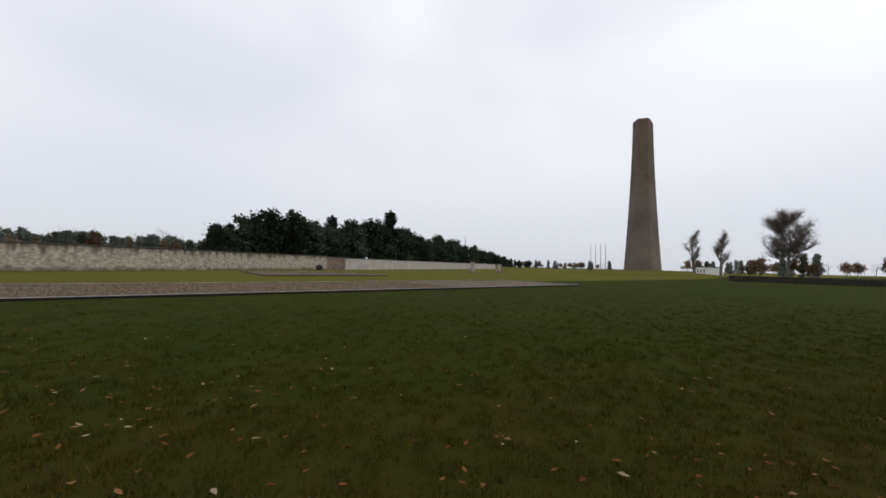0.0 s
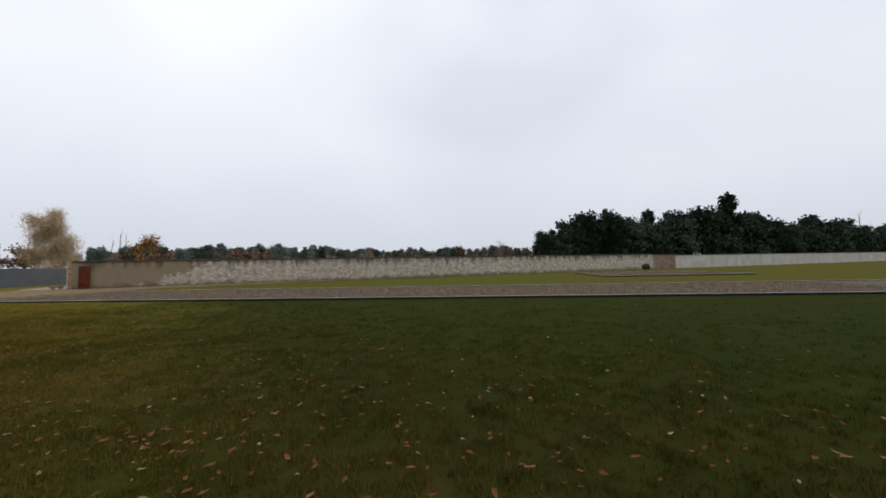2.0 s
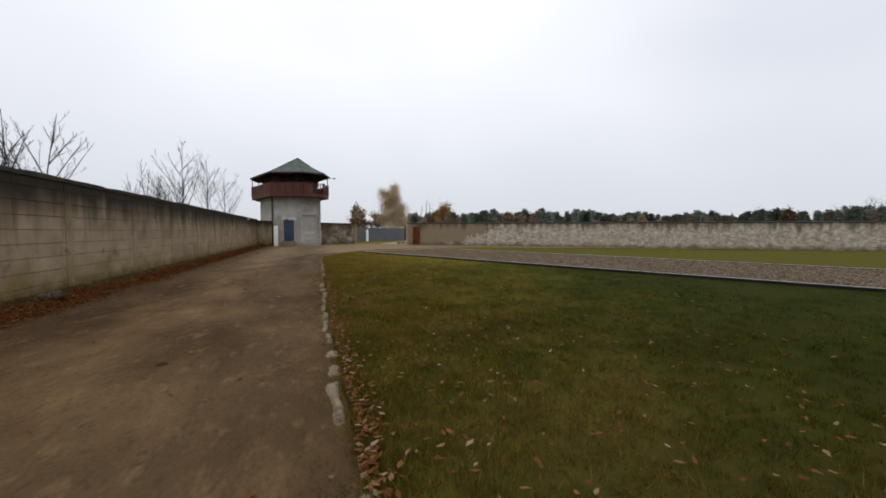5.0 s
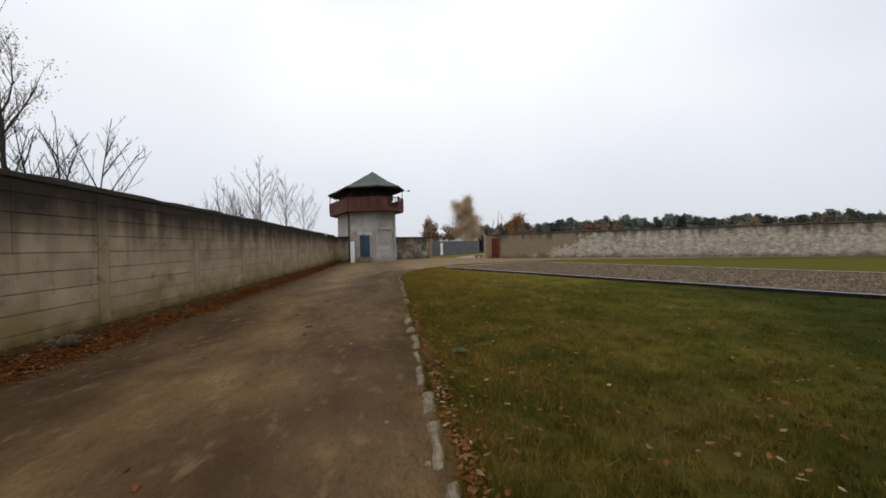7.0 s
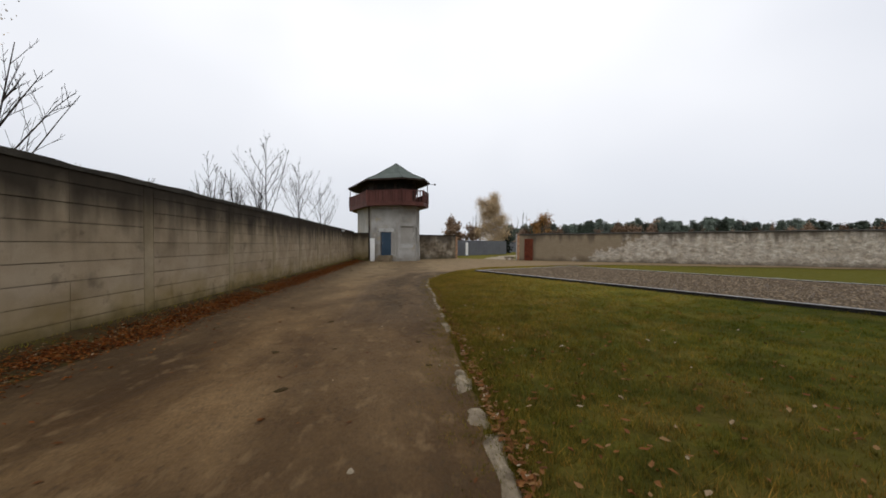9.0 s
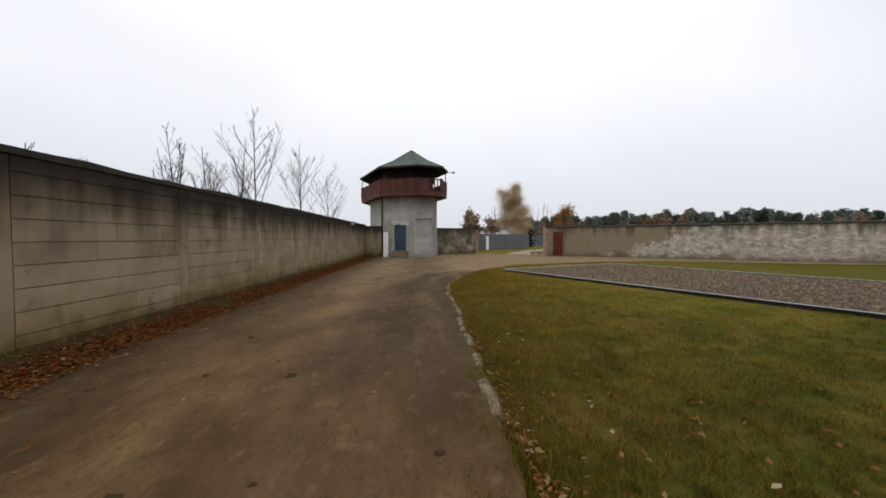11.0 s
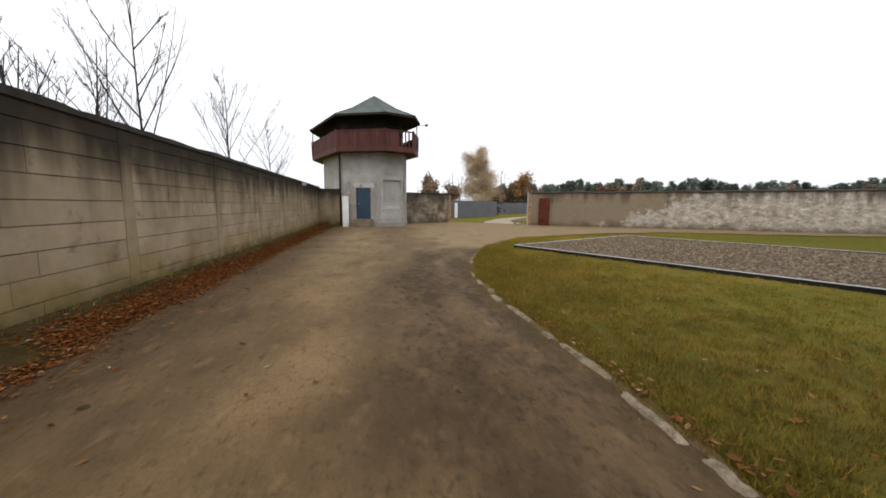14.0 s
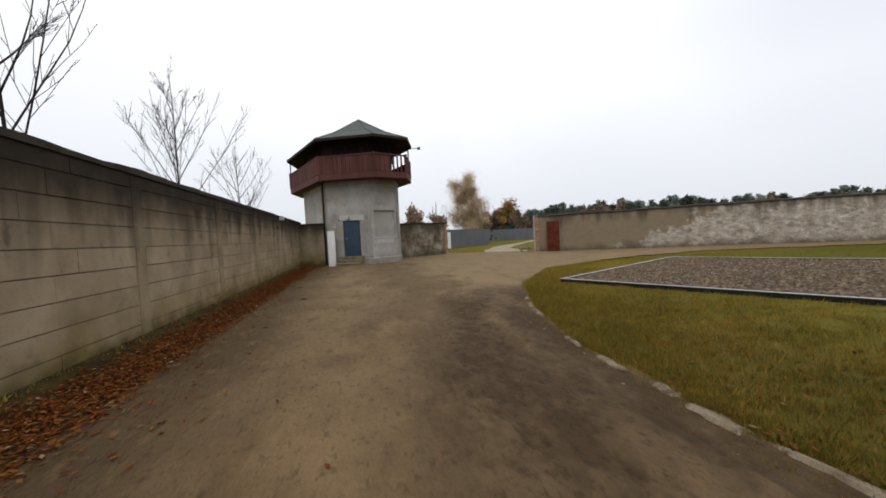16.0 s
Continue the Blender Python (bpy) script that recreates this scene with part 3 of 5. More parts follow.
rng = random.Random(5)
for b in range(BAYS + 1):
    yb = Y0 + b * BAY
    box("pilaster", (-0.03, yb - 0.13, 0.02), (0.005 + rng.uniform(0, 0.005), yb + 0.13, WALL_TOP - 0.02), M_pilaster, wall, 0.012)
for b in range(BAYS):
    ya, clear = Y0 + b * BAY + 0.135, BAY - 0.27
    for c in range(9):
        cut = rng.choice((0.38, 0.5, 0.5, 0.62)) * clear
        for y_, ln in ((ya, cut - 0.0015), (ya + cut + 0.0015, clear - cut - 0.0015)):
            o = new("concrete_block", block_mesh(ln))
            o.parent = wall
            o.location = (rng.uniform(-0.004, 0.003), y_, 0.075 + c * 0.284)
# short return wall and small lamp on the long wall
ret = box("wall_north", (-0.02, 47.75, -0.1), (1.28, 48.00, 2.46), M_pilaster, bevel=0.02)
tagged(ret, "short grey concrete return wall beside the tower", "wall", kind="structure")
box("coping", (-0.02, 47.70, 2.46), (1.28, 48.05, 2.53), M_coping, ret, 0.02)
lamp = empty("wall_lamp", pose(0.0, 41.4, 2.40))
tagged(lamp, "small grey floodlight on a bracket on the concrete wall", "lamp")
box("bracket", (-0.01, -0.03, -0.05), (0.20, 0.03, 0.0), M_steel, lamp, 0.005)
box("housing", (0.12, -0.10, 0.0), (0.30, 0.10, 0.14), M_zinc, lamp, 0.015)
box("cable_box", (0.0, -0.04, -0.35), (0.05, 0.04, -0.2), M_steel, lamp, 0.005)

# ---------------------------------------------------------------- stone wall across the lawn
def run_wall(name, s0, s1, h, mat, label, thick=0.45, cope=True, wav=0.05, cat="wall"):
    v, f, cnt = [], [], 0
    s = s0
    while s <= s1 + 1e-6:
        t = h + wav * noise.noise((s * 0.5, 2, 0)) + 0.4 * wav * noise.noise((s * 2.3, 5, 0))
        v += [on_wall(s, 0.0, -0.1), on_wall(s, 0.015 * noise.noise((s, 1, 1)), h * 0.5), on_wall(s, 0.0, t), on_wall(s, -thick, t), on_wall(s, -thick, -0.1)]
        cnt += 1
        s += 0.5
    f = [(j * 5 + i, j * 5 + i + 1, (j + 1) * 5 + i + 1, (j + 1) * 5 + i) for j in range(cnt - 1) for i in range(4)]
    f += [(4, 3, 2, 1, 0), tuple((cnt - 1) * 5 + i for i in range(5))]
    ob = tagged(mesh_object(name, v, f, mat), label, cat, kind="structure")
    if cope:
        v, f, cnt, s = [], [], 0, s0
        while s <= s1 + 1e-6:
            t = h + wav * noise.noise((s * 0.5, 2, 0)) + 0.4 * wav * noise.noise((s * 2.3, 5, 0)) - 0.005
            v += [on_wall(s, 0.07, t), on_wall(s, 0.07, t + 0.05), on_wall(s, -thick / 2, t + 0.12), on_wall(s, -thick - 0.07, t + 0.05), on_wall(s, -thick - 0.07, t)]
            cnt += 1
            s += 0.5
        f = [(j * 5 + i, j * 5 + i + 1, (j + 1) * 5 + i + 1, (j + 1) * 5 + i) for j in range(cnt - 1) for i in range(4)]
        mesh_object("coping", v, f, M_coping, ob)
    return ob


run_wall("wall_east_1", 0.0, 8.0, 2.38, M_render, "brown plastered wall with pale patches beside the gateway")
run_wall("wall_east_2", 8.0, 73.5, 2.38, M_render, "long weathered grey and brown stone wall with dark streaks")
run_wall("wall_east_3", 73.5, 79.0, 2.30, M_brick_wall, "weathered brown brick wall section")
run_wall("wall_east_4", 79.0, 200.0, 2.20, M_white_wall, "pale limewashed wall running into the distance", wav=0.02)

# ---------------------------------------------------------------- gate pier wall
G0, G1 = Vector((5.9, 51.0, 0)), Vector((10.1, 53.2, 0))
gd = (G1 - G0).normalized()
gang = math.degrees(math.atan2(gd.y, gd.x))
GM = pose(G0.x, G0.y, 0, 0, 0, gang)
glen = (G1 - G0).length
gate_wall = empty("wall_gate", GM)
tagged(gate_wall, "stained stone wall between tower and gateway, brick end", "wall", kind="structure")
box("masonry", (0, 0, -0.1), (glen - 0.28, 0.40, 2.36), M_gate, gate_wall, 0.02)
box("coping", (-0.05, -0.06, 2.36), (glen + 0.02, 0.46, 2.46), M_coping, gate_wall, 0.02)
brick_me = None


def brick_pier(parent, x0, x1, y0, y1, h, seed):
    """A toothed end of single bricks, courses alternating."""
    global brick_me
    if brick_me is None:
        bm = bmesh.new()
        box_into(bm, (-0.12, -0.055, 0), (0.12, 0.055, 0.066), 0.006)
        brick_me = bpy.data.meshes.new("brick")
        bm.to_mesh(brick_me)
        bm.free()
        brick_me.materials.append(M_brick)
    r = random.Random(seed)
    z, c = 0.0, 0
    while z < h - 0.05:
        n_ = 3 if c % 2 else 4
        for i in range(n_):
            o = new("brick", brick_me)
            o.parent = parent
            o.matrix_basis = pose((x0 + x1) / 2 + (0.02 if c % 2 else -0.02) + r.uniform(-0.012, 0.012), y0 + (i + 0.5) * (y1 - y0) / n_, z, 0, r.uniform(-2, 2), r.uniform(-3, 3)) \
                @ Matrix.Diagonal((1, (y1 - y0) / n_ / 0.118, 1, 1))
        z += 0.077
        c += 1


brick_pier(gate_wall, glen - 0.28, glen, 0.0, 0.40, 2.36, 3)
box("mortar_core", (glen - 0.29, 0.02, -0.1), (glen - 0.09, 0.38, 2.36), M_joint, gate_wall, 0.0)
east_end = empty("wall_end", Matrix.Translation(WALL_A) @ pose(0, 0, 0, 0, 0, math.degrees(math.atan2(WALL_D.y, WALL_D.x))))
tagged(east_end, "broken brick end of the plastered wall at the gateway", "wall", kind="structure")
brick_pier(east_end, -0.24, 0.0, 0.0, 0.45, 2.36, 8)
box("steel_post", (-0.36, 0.05, -0.05), (-0.27, 0.14, 2.50), M_zinc, east_end, 0.006, label="pale steel gate post")

plate = empty("steel_plate", Matrix.Translation(Vector(on_wall(0.95, 0.30))) @ pose(0, 0, 0, -3.5, 0, math.degrees(math.atan2(WALL_D.y, WALL_D.x))))
tagged(plate, "tall rust-red steel plate leaning against the wall", "plate")
box("sheet", (-0.40, -0.02, 0.0), (0.40, 0.02, 2.02), M_rust, plate, 0.006)
box("hinge_strap", (-0.38, -0.035, 0.35), (0.30, -0.021, 0.42), M_rust, plate, 0.003)
box("hinge_strap", (-0.38, -0.035, 1.55), (0.30, -0.021, 1.62), M_rust, plate, 0.003)
slab = empty("concrete_block_seat", pose(14.5, 48.8, 0.0, 0, 0, -28))
tagged(slab, "low pale concrete block beside the gate post", "block")
box("slab", (-0.45, -0.2, 0.20), (0.45, 0.2, 0.34), M_kerb, slab, 0.02)
box("foot", (-0.35, -0.15, 0.0), (-0.15, 0.15, 0.2), M_step, slab, 0.01)
box("foot", (0.15, -0.15, 0.0), (0.35, 0.15, 0.2), M_step, slab, 0.01)

# ---------------------------------------------------------------- watchtower
TC, TR = Vector((2.95, 50.2, 0)), 3.0
TS = Matrix.Diagonal((1.08, 1.08, 1.035, 1))
PLAN = [(3.45, -1.6), (2.0, 2.6), (-1.2, 5.0), (-3.4, 4.2), (-3.7, 1.9), (-1.57, -3.07), (1.26, -4.15), (2.98, -3.45)]  # gallery corners


def oct_pt(r, k, z):
    x, y = PLAN[k % 8]
    return (x * r / 3.8, y * r / 3.8, z)


def oct_shell(name, rings, mat, parent, cap_top=False, cap_bottom=False, label=""):
    v, f = [], []
    for r, z in rings:
        v += [oct_pt(r, k, z) for k in range(8)]
    for j in range(len(rings) - 1):
        f += [(j * 8 + k, j * 8 + (k + 1) % 8, (j + 1) * 8 + (k + 1) % 8, (j + 1) * 8 + k) for k in range(8)]
    if cap_bottom:
        f.append(tuple(range(7, -1, -1)))
    if cap_top:
        f.append(tuple((len(rings) - 1) * 8 + k for k in range(8)))
    return tagged(mesh_object(name, v, f, mat, parent), label)


tower = empty("watchtower", pose(TC.x, TC.y, 0) @ TS)
tagged(tower, "eight-sided grey rendered watchtower with red-brown timber gallery", "watchtower")


def face_frame(k, r=TR):
    """Pose on the outer face between corners k and k+1: x along it, y outwards, z up."""
    a, b = Vector(oct_pt(r, k, 0)), Vector(oct_pt(r, k + 1, 0))
    mid, d = (a + b) / 2, (b - a).normalized()
    return Matrix.Translation(mid) @ Matrix.Rotation(math.atan2(d.y, d.x), 4, "Z"), (b - a).length


# the shaft: eight wall panels, openings cut by building round them; x runs counter-clockwise, so outwards is -y
DOOR_K, NICHE_K, SLIT_K = 5, 6, 7


def wall_panel(k, opening=None):
    m, ln = face_frame(k)
    h, t = 4.78, 0.34
    bm = bmesh.new()
    if opening is None:
        box_into(bm, (-ln / 2, 0.0, -0.1), (ln / 2, t, h), 0, m)
    else:
        x0, x1, z0, z1 = opening
        for lo, hi in (((-ln / 2, 0, -0.1), (x0, t, h)), ((x1, 0, -0.1), (ln / 2, t, h)), ((x0, 0, -0.1), (x1, t, z0)), ((x0, 0, z1), (x1, t, h))):
            box_into(bm, lo, hi, 0, m)
    return part("shaft_wall", bm, M_tower, tower)


openings = {DOOR_K: (-0.42, 0.54, 0.48, 2.50), NICHE_K: (-0.55, 0.64, 1.50, 3.00), SLIT_K: (-0.62, -0.15, 1.3, 2.9)}
for kk in range(8):
    wall_panel(kk, openings.get(kk))
oct_shell("plinth", [(TR + 0.05, -0.1), (TR + 0.05, 0.34), (TR + 0.01, 0.38)], M_tower, tower, label="slightly proud rendered plinth")
# door
m, ln = face_frame(DOOR_K)
x0, x1, z0, z1 = openings[DOOR_K]
door = box("door", (x0 + 0.05, 0.10, z0 + 0.01), (x1 - 0.05, 0.15, z1 - 0.05), M_door, tower, 0.006, m, "blue painted steel door, closed")
for a_, b_ in (((x0, 0.06, z0), (x0 + 0.05, 0.18, z1)), ((x1 - 0.05, 0.06, z0), (x1, 0.18, z1)), ((x0 + 0.05, 0.06, z1 - 0.05), (x1 - 0.05, 0.18, z1))):
    box("door_frame", a_, b_, M_steel, tower, 0.004, m)
for za, zb in ((z0 + 0.15, z0 + 0.95), (z0 + 1.10, z1 - 0.2)):
    box("door_panel", (x0 + 0.16, 0.088, za), (x1 - 0.16, 0.099, zb), M_door, door, 0.004, m)
box("door_handle", (x0 + 0.10, 0.04, z0 + 1.0), (x0 + 0.22, 0.085, z0 + 1.03), M_zinc, door, 0.004, m, "small metal lever handle")
box("door_backing", (x0 - 0.1, 0.345, z0 - 0.1), (x1 + 0.1, 0.37, z1 + 0.1), M_darkwood, tower, 0, m)
box("lintel_patch", (x0 - 0.16, -0.012, z1), (x1 + 0.25, -0.001, z1 + 0.30), M_patch, tower, 0.003, m, "paler render above the door")
box("lintel_patch", (x1 + 0.02, -0.012, 0.6), (x1 + 0.34, -0.001, 2.4), M_infill, tower, 0.003, m, "paler render beside the door")
box("door_lamp", (-0.19, -0.14, z1 + 0.06), (0.01, -0.013, z1 + 0.26), M_zinc, tower, 0.03, m, "small pale bulkhead lamp over the door")
box("bell_push", (x0 - 0.22, -0.05, z1 + 0.0), (x0 - 0.14, -0.002, z1 + 0.08), M_steel, tower, 0.01, m)
# steps
steps = empty("door_steps", Matrix.Translation(TC) @ TS @ m @ pose(0.06, 0, 0))
tagged(steps, "three worn wooden steps up to the tower door", "steps")
for i in range(3):
    zt = 0.50 - 0.165 * i
    box("riser", (-0.60, -0.27 - 0.28 * i, 0.0), (0.60, -0.055 - 0.28 * i, zt - 0.055), M_step, steps, 0.006)
    box("tread", (-0.66, -0.335 - 0.28 * i, zt - 0.05), (0.66, -0.05 - 0.28 * i, zt), M_step, steps, 0.012)
# bricked window and slit
m2, _ = face_frame(NICHE_K)
x0, x1, z0, z1 = openings[NICHE_K]
box("window_infill", (x0, 0.13, z0), (x1, 0.30, z1), M_infill, tower, 0, m2, "walled-up window, paler render")
box("window_sill", (x0 - 0.05, -0.04, z0 - 0.07), (x1 + 0.05, 0.09, z0 - 0.002), M_patch, tower, 0.01, m2)
box("render_patch", (x0 + 0.05, -0.01, z0 - 0.34), (x1 - 0.1, -0.001, z0 - 0.08), M_patch, tower, 0.003, m2, "pale render patch under the window")
# thin pale strip paints the highlight along the shaft corner
box("render_patch", (-0.96, -0.01, 0.45), (-0.80, -0.001, 3.3), M_infill, tower, 0.003, m2, "pale strip down the corner, a painted edge highlight")
m3, _ = face_frame(SLIT_K)
x0, x1, z0, z1 = openings[SLIT_K]
box("slit_infill", (x0, 0.12, z0), (x1, 0.30, z1), M_infill, tower, 0, m3)
# ring ledge, downpipe
oct_shell("shaft_ledge", [(TR + 0.005, 4.45), (TR + 0.06, 4.55), (TR + 0.06, 4.74)], M_tower, tower)
pk = Vector((-1.50, -2.06, 0))
rod("downpipe", (pk.x, pk.y, 0.05), (pk.x, pk.y, 4.72), 0.05, M_darkwood, tower, 10, "dark rusty downpipe")
for z in (0.8, 2.2, 3.6):
    rod("pipe_clip", (pk.x, pk.y, z), (pk.x, pk.y, z + 0.05), 0.065, M_steel, tower, 10)
# gallery
GR = 3.80
oct_shell("gallery_floor", [(2.9, 4.70), (GR, 4.70), (GR, 5.02), (2.6, 5.02)], M_redwood, tower, label="red-brown boarded gallery floor and fascia")
oct_shell("fascia_board", [(GR + 0.035, 4.68), (GR + 0.035, 4.98), (GR + 0.005, 4.985)], M_redwood, tower)
oct_shell("cabin_wall", [(2.70, 5.02), (2.70, 7.12)], M_darkwood, tower, label="dark brown boarded lookout cabin")
for kk in range(8):
    mm, ln = face_frame(kk, 2.72)
    box("cabin_window", (-0.75, -0.01, 5.95), (0.75, 0.02, 6.65), M_black, tower, 0.004, mm, "dark cabin window")
    for xx in (-0.79, 0.0, 0.79):
        box("cabin_mullion", (xx - 0.04, -0.04, 5.9), (xx + 0.04, -0.012, 6.7), M_darkwood, tower, 0.004, mm)
railing = oct_shell("gallery_railing", [(GR - 0.005, 5.90), (GR + 0.05, 5.90), (GR + 0.05, 5.97), (GR - 0.03, 5.97), (GR - 0.03, 5.90)], M_redwood, tower,
                    label="red-brown timber gallery railing")
bm = bmesh.new()
box_into(bm, (-0.046, -0.012, 0), (0.046, 0.012, 0.87), 0)
slat_me = bpy.data.meshes.new("slat")
bm.to_mesh(slat_me)
bm.free()
slat_me.materials.append(M_redwood)
for kk in range(8):
    mm, ln = face_frame(kk, GR)
    nsl = 2 * round(ln / 0.22)
    for i in range(nsl):
        u = (i + 0.5) / nsl
        open_part = (kk == NICHE_K and u > 0.46) or (kk == SLIT_K) or (kk in (1, 2))
        if open_part and i % 2 == 0:
            continue
        o = new("slat", slat_me)
        o.parent = railing
        o.matrix_basis = mm @ pose((u - 0.5) * ln, 0.0 if i % 2 else 0.012, 5.03) @ Matrix.Diagonal((ln / nsl / 0.098 * (1.0 if not open_part else 0.8), 1, 1, 1))
    if kk not in (SLIT_K, 1, 2):
        x_hi = ln / 2 if kk != NICHE_K else -0.04 * ln
        box("backing_board", (-ln / 2, 0.03, 5.10), (x_hi, 0.05, 5.88), M_redwood, railing, 0.003, mm)
    a_ = Vector(oct_pt(GR, kk, 0))
    box("corner_post", (a_.x - 0.055, a_.y - 0.055, 5.0), (a_.x + 0.055, a_.y + 0.055, 6.02), M_redwood, railing, 0.008)
    if kk not in (5, 6, 7):
        rod("roof_post", (a_.x * 0.985, a_.y * 0.985, 5.95), (a_.x * 0.985, a_.y * 0.985, 6.86), 0.035, M_darkwood, tower, 8)
# roof
RR = 3.95
EZ = 6.90
ring = [Vector(oct_pt(2.25, k, 7.62)) + Vector((0.28, -0.2, 0)) for k in range(8)]
roof = mesh_object("roof", [oct_pt(RR, k, EZ) for k in range(8)] + [tuple(p) for p in ring] + [(0.7, -0.5, 8.85)],
                   [(k, (k + 1) % 8, 8 + (k + 1) % 8, 8 + k) for k in range(8)] + [(8 + k, 8 + (k + 1) % 8, 16) for k in range(8)], M_roof, tower)
tagged(roof, "green-grey felted pyramid roof with wide eaves")
oct_shell("eave_fascia", [(RR - 0.02, EZ - 0.12), (RR + 0.015, EZ - 0.12), (RR + 0.015, EZ + 0.012)], M_darkwood, roof)
oct_shell("soffit", [(2.6, 7.10), (RR - 0.02, EZ - 0.09)], M_darkwood, roof, label="dark boarded soffit")
for k in range(8):
    v, f = [], []
    tube_into(v, f, oct_pt(RR, k, EZ + 0.01), ring[k], 0.035, 0.035, 6)
    tube_into(v, f, ring[k], (0.7, -0.5, 8.86), 0.035, 0.035, 6)
    mesh_object("hip_strip", v, f, M_roof, roof)
a_ = Vector(oct_pt(RR, 0, 6.78))
flood = empty("eave_floodlight", pose(TC.x + a_.x * 1.08, TC.y + a_.y * 1.08, 7.02))
tagged(flood, "small dark floodlight on an arm under the eave", "lamp")
rod("arm", (-0.1, 0, 0), (0.40, -0.1, 0.02), 0.02, M_steel, flood, 8)
box("housing", (0.36, -0.2, -0.07), (0.56, 0.0, 0.07), M_steel, flood, 0.02)
# boards leaning on the tower
board = empty("white_board", pose(1.72, 47.05, 0.0, 0, 0, -7))
tagged(board, "tall narrow white board standing against the tower", "board")
box("panel", (-0.20, -0.025, 0.0), (0.20, 0.025, 2.02), M_white, board, 0.008)
box("batten", (-0.18, 0.026, 0.4), (0.18, 0.05, 0.48), M_white, board, 0.004)
box("batten", (-0.18, 0.026, 1.5), (0.18, 0.05, 1.58), M_white, board, 0.004)
board2 = empty("white_board", pose(5.85, 50.0, 0.0, -4, 3, 40))
tagged(board2, "narrow white board leaning where tower meets wall", "board")
box("panel", (-0.12, -0.02, 0.0), (0.12, 0.02, 1.75), M_white, board2, 0.006)

# ---------------------------------------------------------------- gravel bed
B0, BD, BN = Vector((8.55, 34.3, 0)), Vector((0.436, -0.900, 0)), Vector((0.900, 0.436, 0))
BL, BW = 58.0, 7.8
BM = Matrix(((BD.x, BN.x, 0, B0.x), (BD.y, BN.y, 0, B0.y), (0, 0, 1, 0), (0, 0, 0, 1)))


def bed(name, m, length, width, mat, label, z=0.035):
    th = empty(name, m)
    tagged(th, label, "gravel bed")
    bm = bmesh.new()
    box_into(bm, (0.04, 0.04, -0.05), (length - 0.04, width - 0.04, z), 0)
    part("gravel_fill", bm, mat, th)
    for lo, hi in (((0, -0.03, -0.05), (length, 0.03, z + 0.028)), ((0, width - 0.03, -0.05), (length, width + 0.03, z + 0.028)),
                   ((-0.03, -0.03, -0.05), (0.03, width + 0.03, z + 0.030)), ((length - 0.03, -0.03, -0.05), (length + 0.03, width + 0.03, z + 0.030))):
        box("edging", lo, hi, M_black, th, 0.004)
        box("edging_cap", (lo[0] - 0.012, lo[1] - 0.012, z + 0.031), (hi[0] + 0.012, hi[1] + 0.012, z + 0.045), M_zinc, th, 0.004, label="pale metal top edge")
    return th


bed_main = bed("gravel_bed", BM, BL, BW, M_gravel, "long raised bed of grey-brown gravel with metal edging")
bed_far = bed("gravel_bed", Matrix.Translation((43.0, 9.0, 0)) @ pose(0, 0, 0, 0, 0, math.degrees(math.atan2(BD.y, BD.x))), 13.0, 12.0, M_dark_gravel,
              "dark grey gravel bed near the stone wall", 0.04)

# ---------------------------------------------------------------- beyond the gateway
F0, F1 = Vector((7.0, 58.5, 0)), Vector((20.1, 70.6, 0))
fd = F1 - F0
fence = empty("panel_fence", pose(F0.x, F0.y, 0, 0, 0, math.degrees(math.atan2(fd.y, fd.x))))
tagged(fence, "smooth dark grey panel fence beyond the gateway", "fence")
npan = 9
for i in range(npan):
    L_ = fd.length / npan
    box("fence_panel", (i * L_ + 0.01, -0.04, 0.0), ((i + 1) * L_ - 0.01, 0.04, 2.05), M_fence, fence, 0.006)
for i in range(npan + 1):
    box("fence_post", (i * L_ - 0.05, 0.05, 0), (i * L_ + 0.05, 0.15, 2.0), M_steel, fence, 0.005)
back = empty("panel_fence", pose(21.5, 84.0, 0, 0, 0, 14))
tagged(back, "distant dark grey fence behind the autumn trees", "fence")
for i in range(12):
    box("fence_panel", (i * 2.4 + 0.01, -0.04, 0.0), (i * 2.4 + 2.39, 0.04, 2.0), M_fence, back, 0.006)
post = empty("white_sign_post", pose(12.6, 62.6, 0, 0, 0, 20))
tagged(post, "white upright board in front of the grey fence", "board")
box("panel", (-0.19, -0.03, 0.0), (0.19, 0.03, 1.75), M_white, post, 0.01)
box("foot", (-0.24, -0.12, -0.02), (0.24, 0.12, 0.05), M_steel, post, 0.01)

